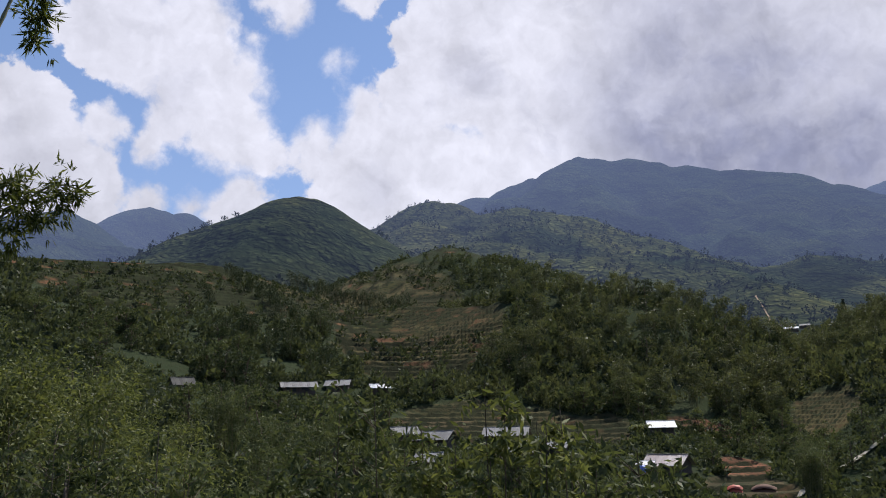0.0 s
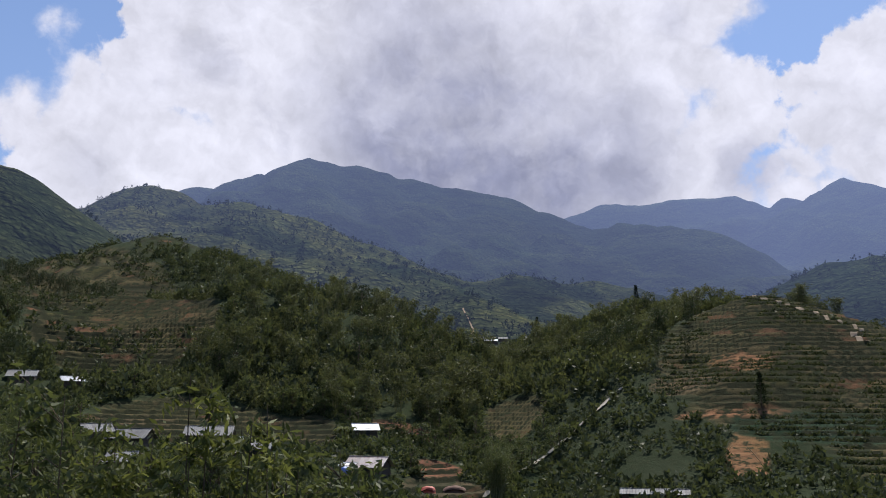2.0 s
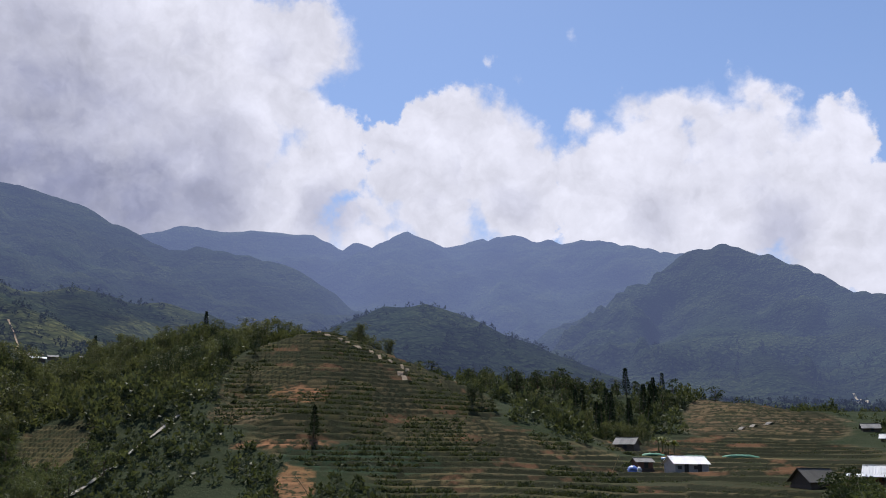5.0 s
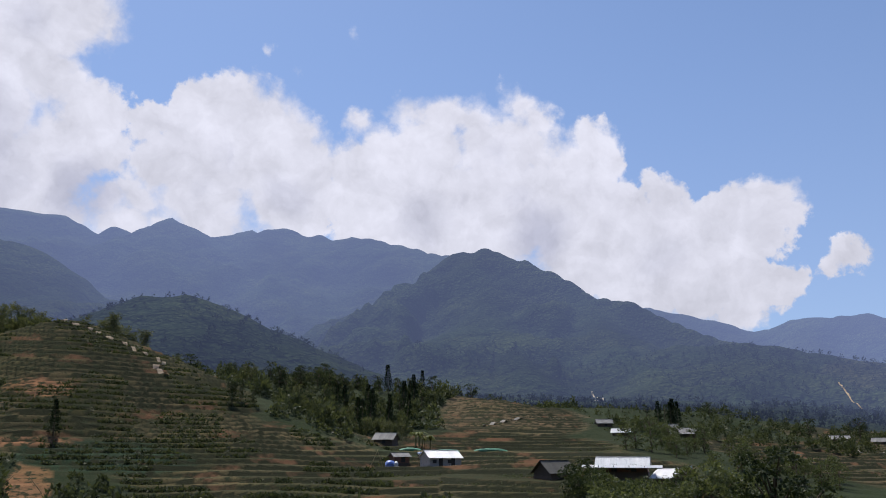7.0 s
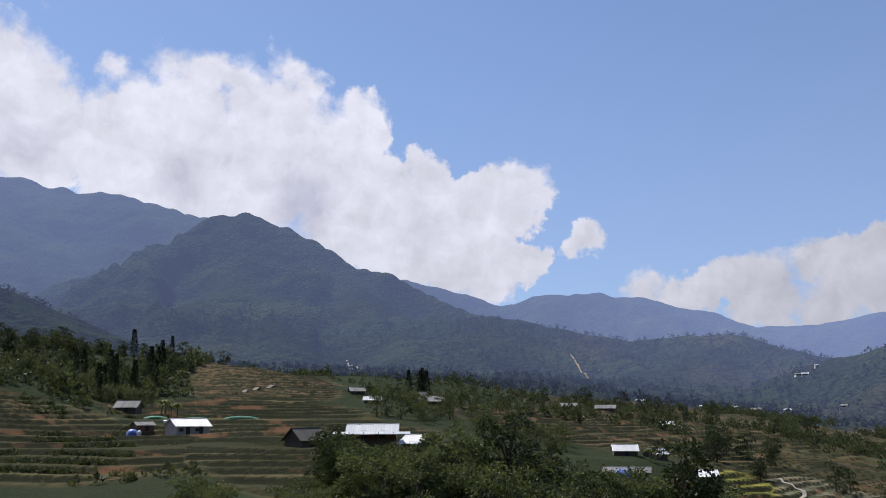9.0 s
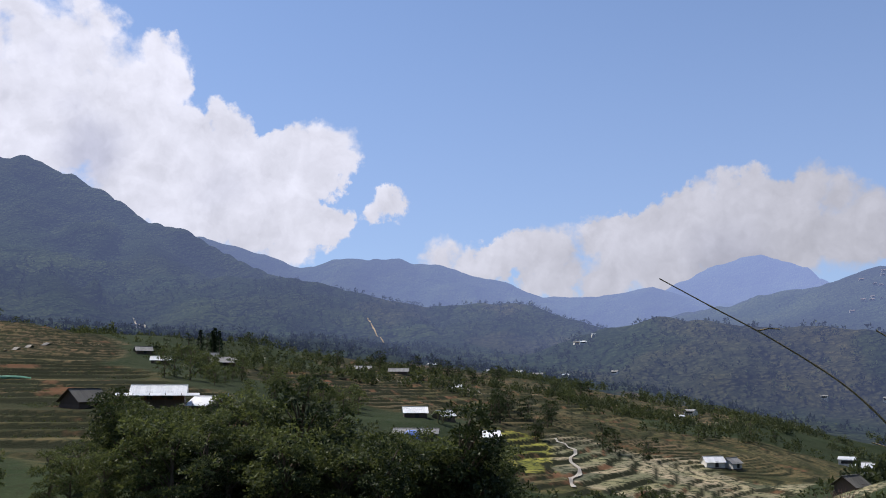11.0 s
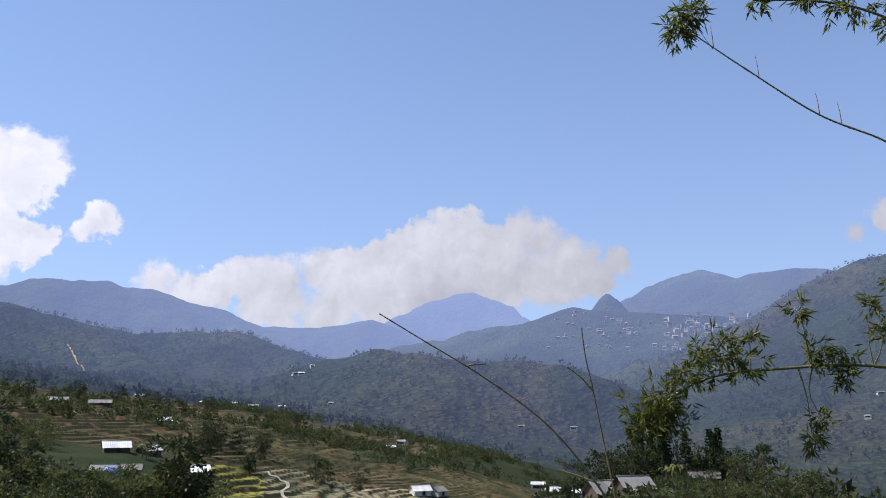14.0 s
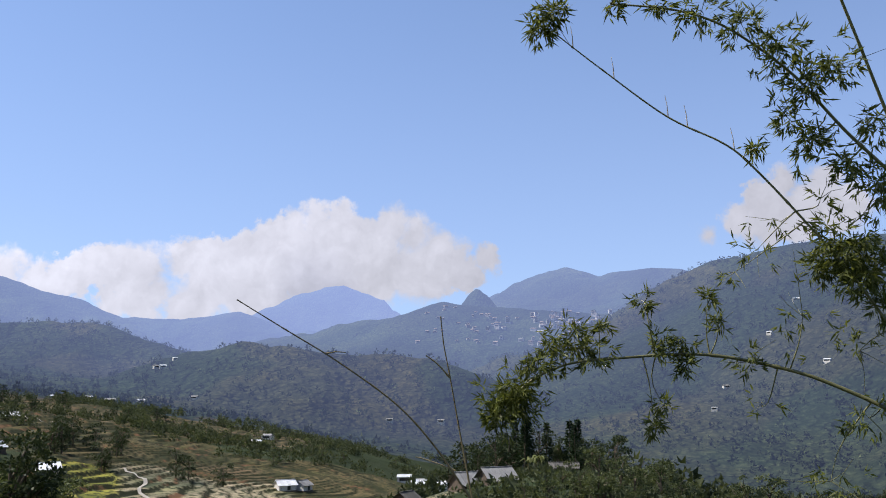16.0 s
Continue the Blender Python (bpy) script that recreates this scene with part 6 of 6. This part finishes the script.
def far_house(name, az, r, w, d, h, roof, wall, label, group, storeys=1, pane=OPENING):
    """A small house seen from far off: walls with a row of windows on each storey, and a pitched or flat roof."""
    base = tagged(new(name), label, "house", group)
    base.matrix_basis = Matrix.Translation(on_ground(az, r, -0.5)) @ Matrix.Rotation(radians(-az + rng.uniform(-25, 25)), 4, "Z")
    block("wall", (w, d, h + 4), (0, 0, h / 2 - 2), wall, base)
    for s in range(storeys):
        block("window", (w * 0.7, 0.1, 1.1), (0, -d / 2 - 0.03, h * (s + 0.55) / storeys), pane, base)
    bm = bmesh.new()
    up = w * 0.16 if storeys < 3 else 0.5
    pts = [(-w * 0.55, -d * 0.56, 0), (w * 0.55, -d * 0.56, 0), (w * 0.55, d * 0.56, 0), (-w * 0.55, d * 0.56, 0), (-w * 0.5, 0, up), (w * 0.5, 0, up)]
    v = [bm.verts.new(p) for p in pts]
    for f in ((0, 1, 5, 4), (2, 3, 4, 5), (1, 2, 5), (3, 0, 4), (3, 2, 1, 0)):
        bm.faces.new([v[i] for i in f])
    me = bpy.data.meshes.new("roof")
    bm.to_mesh(me)
    bm.free()
    me.materials.append(roof)
    ob = new("roof", me)
    ob.parent, ob.location = base, (0, 0, h + 0.03)
    return base


far_rng = np.random.default_rng(21)
for az, r in ((102.6, 1080), (102.2, 1090), (103.3, 1100), (100.4, 1250), (100.9, 1230), (99.8, 1220), (100.2, 1190), (101.0, 1200), (101.5, 1260), (98.3, 700), (99.6, 690), (96.4, 720), (92.6, 760), (101.4, 820), (104.6, 900), (108.6, 430), (109.3, 520), (119.3, 330), (118.9, 360), (118.2, 345), (119.9, 350), (120.3, 340),
              (120.6, 900), (117.2, 880), (138.2, 900), (145, 980), (141.8, 1100), (131.5, 1150), (143.5, 1200), (139, 1000)):
    far_house("far_house", az, r, far_rng.uniform(5, 9), 5, 2.0, (TIN_WHITE, TIN_GREY)[int(far_rng.integers(2))], PLASTER, "small pale house on the far valley side", "far houses")
for i in range(120):
    az = float(np.clip(far_rng.normal(129.6, 2.6), 123.8, 134.5))
    r = 2040 + far_rng.uniform(-230, 10)
    st = int(far_rng.integers(1, 4))
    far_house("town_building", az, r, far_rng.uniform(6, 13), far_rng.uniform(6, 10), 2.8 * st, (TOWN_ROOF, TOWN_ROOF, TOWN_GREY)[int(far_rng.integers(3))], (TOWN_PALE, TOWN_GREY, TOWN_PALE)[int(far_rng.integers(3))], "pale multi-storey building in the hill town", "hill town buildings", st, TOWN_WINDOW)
for i in range(24):
    az, r = far_rng.uniform(119, 124), 2060 + far_rng.uniform(-260, 0)
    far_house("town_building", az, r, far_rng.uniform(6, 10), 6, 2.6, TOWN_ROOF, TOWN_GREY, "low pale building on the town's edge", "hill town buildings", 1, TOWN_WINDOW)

# ---------------------------------------------------------------- things round the houses


def water_tank(az, r, label):
    """A steel drum lying in its cradle on a stand."""
    base = tagged(new("water_tank"), label, "water tank")
    base.matrix_basis = Matrix.Translation(on_ground(az, r)) @ Matrix.Rotation(radians(-az), 4, "Z")
    piece("drum", tube(np.array([(-0.8, 0, 2.9), (-0.72, 0, 2.9), (0.72, 0, 2.9), (0.8, 0, 2.9)]), np.array([0.35, 0.5, 0.5, 0.35]), 16), STEEL, base)
    for x in (-0.55, 0.55):
        for y in (-0.35, 0.35):
            block("leg", (0.09, 0.09, 3.2), (x, y, 0.9), TIMBER, base)
    block("platform", (1.6, 1.0, 0.08), (0, 0, 2.42), TIMBER, base)


water_tank(79.0, 170, "steel water tank on a stand beside the farmhouse")
water_tank(61.9, 207, "steel water tank on a stand beside concrete house")


def sheet_heap(name, az, r, size, mat, label, seed, lift=0.5):
    """A sheet thrown over a heap: a crumpled dome."""
    q = np.random.default_rng(seed)
    n = 12
    u, w = np.meshgrid(np.linspace(-1, 1, n), np.linspace(-1, 1, n), indexing="ij")
    z = size[2] * np.clip(1 - (u ** 4 + w ** 4) * 0.5 - 0.5 * (np.abs(u) + np.abs(w)) * 0.4, 0, 1) + q.normal(size=u.shape) * 0.06
    foot = on_ground(az, r, 0.1)
    v = np.stack([u * size[0] / 2, w * size[1] / 2, z], axis=-1).reshape(-1, 3)
    v = np.concatenate([v, v - (0, 0, 0.6)])
    i, j = np.meshgrid(np.arange(n - 1), np.arange(n - 1), indexing="ij")
    top = np.stack([i * n + j, (i + 1) * n + j, (i + 1) * n + j + 1, i * n + j + 1], axis=-1).reshape(-1, 4)
    ob = new(name, mesh_from(name, v, np.concatenate([top, top[:, ::-1] + n * n]), mat))
    ob.matrix_basis = Matrix.Translation(foot + Vector((0, 0, lift))) @ Matrix.Rotation(radians(-az), 4, "Z")
    return tagged(ob, label, name.replace("_", " "))


sheet_heap("tarpaulin", 59.9, 203, (2.4, 2.0, 1.1), TARP_BLUE, "crumpled blue tarpaulin beside the red shed", 1)
sheet_heap("tarpaulin", 60.3, 202, (1.0, 1.0, 0.8), TIN_WHITE, "white sheet beside the blue tarpaulin", 2)
sheet_heap("tarpaulin", 91.2, 171, (3.4, 2.4, 1.2), TARP_BLUE, "blue tarpaulin over a heap beside the shed", 3, 1.4)
sheet_heap("tarpaulin", 17.9, 161, (2.6, 1.6, 0.8), CLOTH_RED, "red sheet spread over a heap in the fields", 4)
sheet_heap("tarpaulin", 19.6, 163, (4.2, 1.8, 0.9), TIMBER_RED, "brown sheet over a heap in the fields", 5)
sheet_heap("tarpaulin", 12.4, 162, (1.8, 1.6, 1.6), TARP_BLUE, "blue tarpaulin beside the timber house", 6)
for az0, r0, w in ((63.6, 232, 7), (66.5, 236, 9), (61.2, 240, 6)):
    net = sheet_heap("crop_netting", az0, r0, (w, 1.4, 0.7), NET_GREEN, "green crop netting over a seed bed", int(az0 * 10), 0.2)
# poles leaning by the building site and bean poles on the terraced hill
for az0, r0, h0, tilt in ((58.6, 202, 4.2, 24), (59.4, 204, 3.4, -18), (36.5, 170, 3.6, 40), (38.9, 168, 3.8, -38), (35.2, 166, 3.4, 52)):
    pole = tagged(new("pole", mesh_from("pole", *tube(curve((0, 0, -0.3), (0.04, 0, h0 * 0.5), (0, 0, h0), n=6), np.linspace(0.07, 0.045, 6), 6), CULM_DRY, True)), "leaning pale bamboo pole in the field", "pole", "leaning poles")
    pole.matrix_basis = Matrix.Translation(on_ground(az0, r0)) @ Matrix.Rotation(radians(-az0), 4, "Z") @ Matrix.Rotation(radians(tilt), 4, "Y")


def banana(az, r, h, label, seed):
    """A banana clump: short stems and long arching split leaves."""
    q = np.random.default_rng(seed)
    base = tagged(new("banana_plant"), label, "banana plant", "banana plants")
    base.matrix_basis = Matrix.Translation(on_ground(az, r, 0.1))
    for s in range(4):
        x, y = q.normal(size=2) * 0.9
        hh = h * q.uniform(0.45, 0.6)
        piece("stem", tube(np.array([(x, y, 0), (x, y, hh * 0.5), (x, y, hh)]), np.array([0.16, 0.13, 0.09]), 7), CULM, base)
        for b in range(7):
            a = q.uniform(0, 6.283)
            out = np.array((math.cos(a), math.sin(a), 0))
            ln = h * q.uniform(0.35, 0.55)
            mid = curve((x, y, hh), np.array((x, y, hh)) + out * ln * 0.45 + (0, 0, ln * 0.5), np.array((x, y, hh)) + out * ln + (0, 0, ln * q.uniform(-0.1, 0.3)), n=9)
            side = np.array((-out[1], out[0], 0.0))
            wd = np.sin(np.linspace(0.25, math.pi, 9))[:, None] * h * 0.055
            v = np.concatenate([mid + side * wd - (0, 0, 0.05), mid, mid - side * wd - (0, 0, 0.05)])
            i = np.arange(8)
            f = np.concatenate([np.stack([i, i + 1, i + 10, i + 9], axis=1), np.stack([i + 9, i + 10, i + 19, i + 18], axis=1)])
            piece("leaf", (v, f), LEAF_BRIGHT, base)


banana(61.7, 252, 5.5, "banana clump beside grey-roofed house", 1)
banana(62.4, 250, 5.0, "banana clump below dark conifers", 2)
banana(12.2, 190, 4.0, "banana clump beside pale-roofed shed", 3)
banana(92.9, 216, 3.6, "banana clump beside white-roofed house", 4)
banana(126.6, 150, 4.0, "banana clump on the knoll", 5)


def bare_bush(az, r, h, label, seed):
    """A leafless reddish bush of many thin stems."""
    q = np.random.default_rng(seed)
    stems = []
    for i in range(70):
        a, s = q.uniform(0, 6.283), q.uniform(0.1, 1)
        tip = np.array((math.cos(a) * s * h * 0.7, math.sin(a) * s * h * 0.7, h * q.uniform(0.6, 1)))
        stems.append(tube(curve((math.cos(a) * 0.3, math.sin(a) * 0.3, 0), tip * (0.5, 0.5, 0.6), tip, n=5), np.linspace(0.035, 0.01, 5), 3))
    ob = new("bare_bush", mesh_from("bare_bush", *join(stems), TIMBER_RED, True))
    ob.matrix_basis = Matrix.Translation(on_ground(az, r, 0.1))
    return tagged(ob, label, "bush", "bare bushes")


bare_bush(116.6, 120, 5.0, "leafless reddish bush below stepped fields", 1)
bare_bush(117.8, 122, 4.4, "leafless reddish bush below stepped fields", 2)
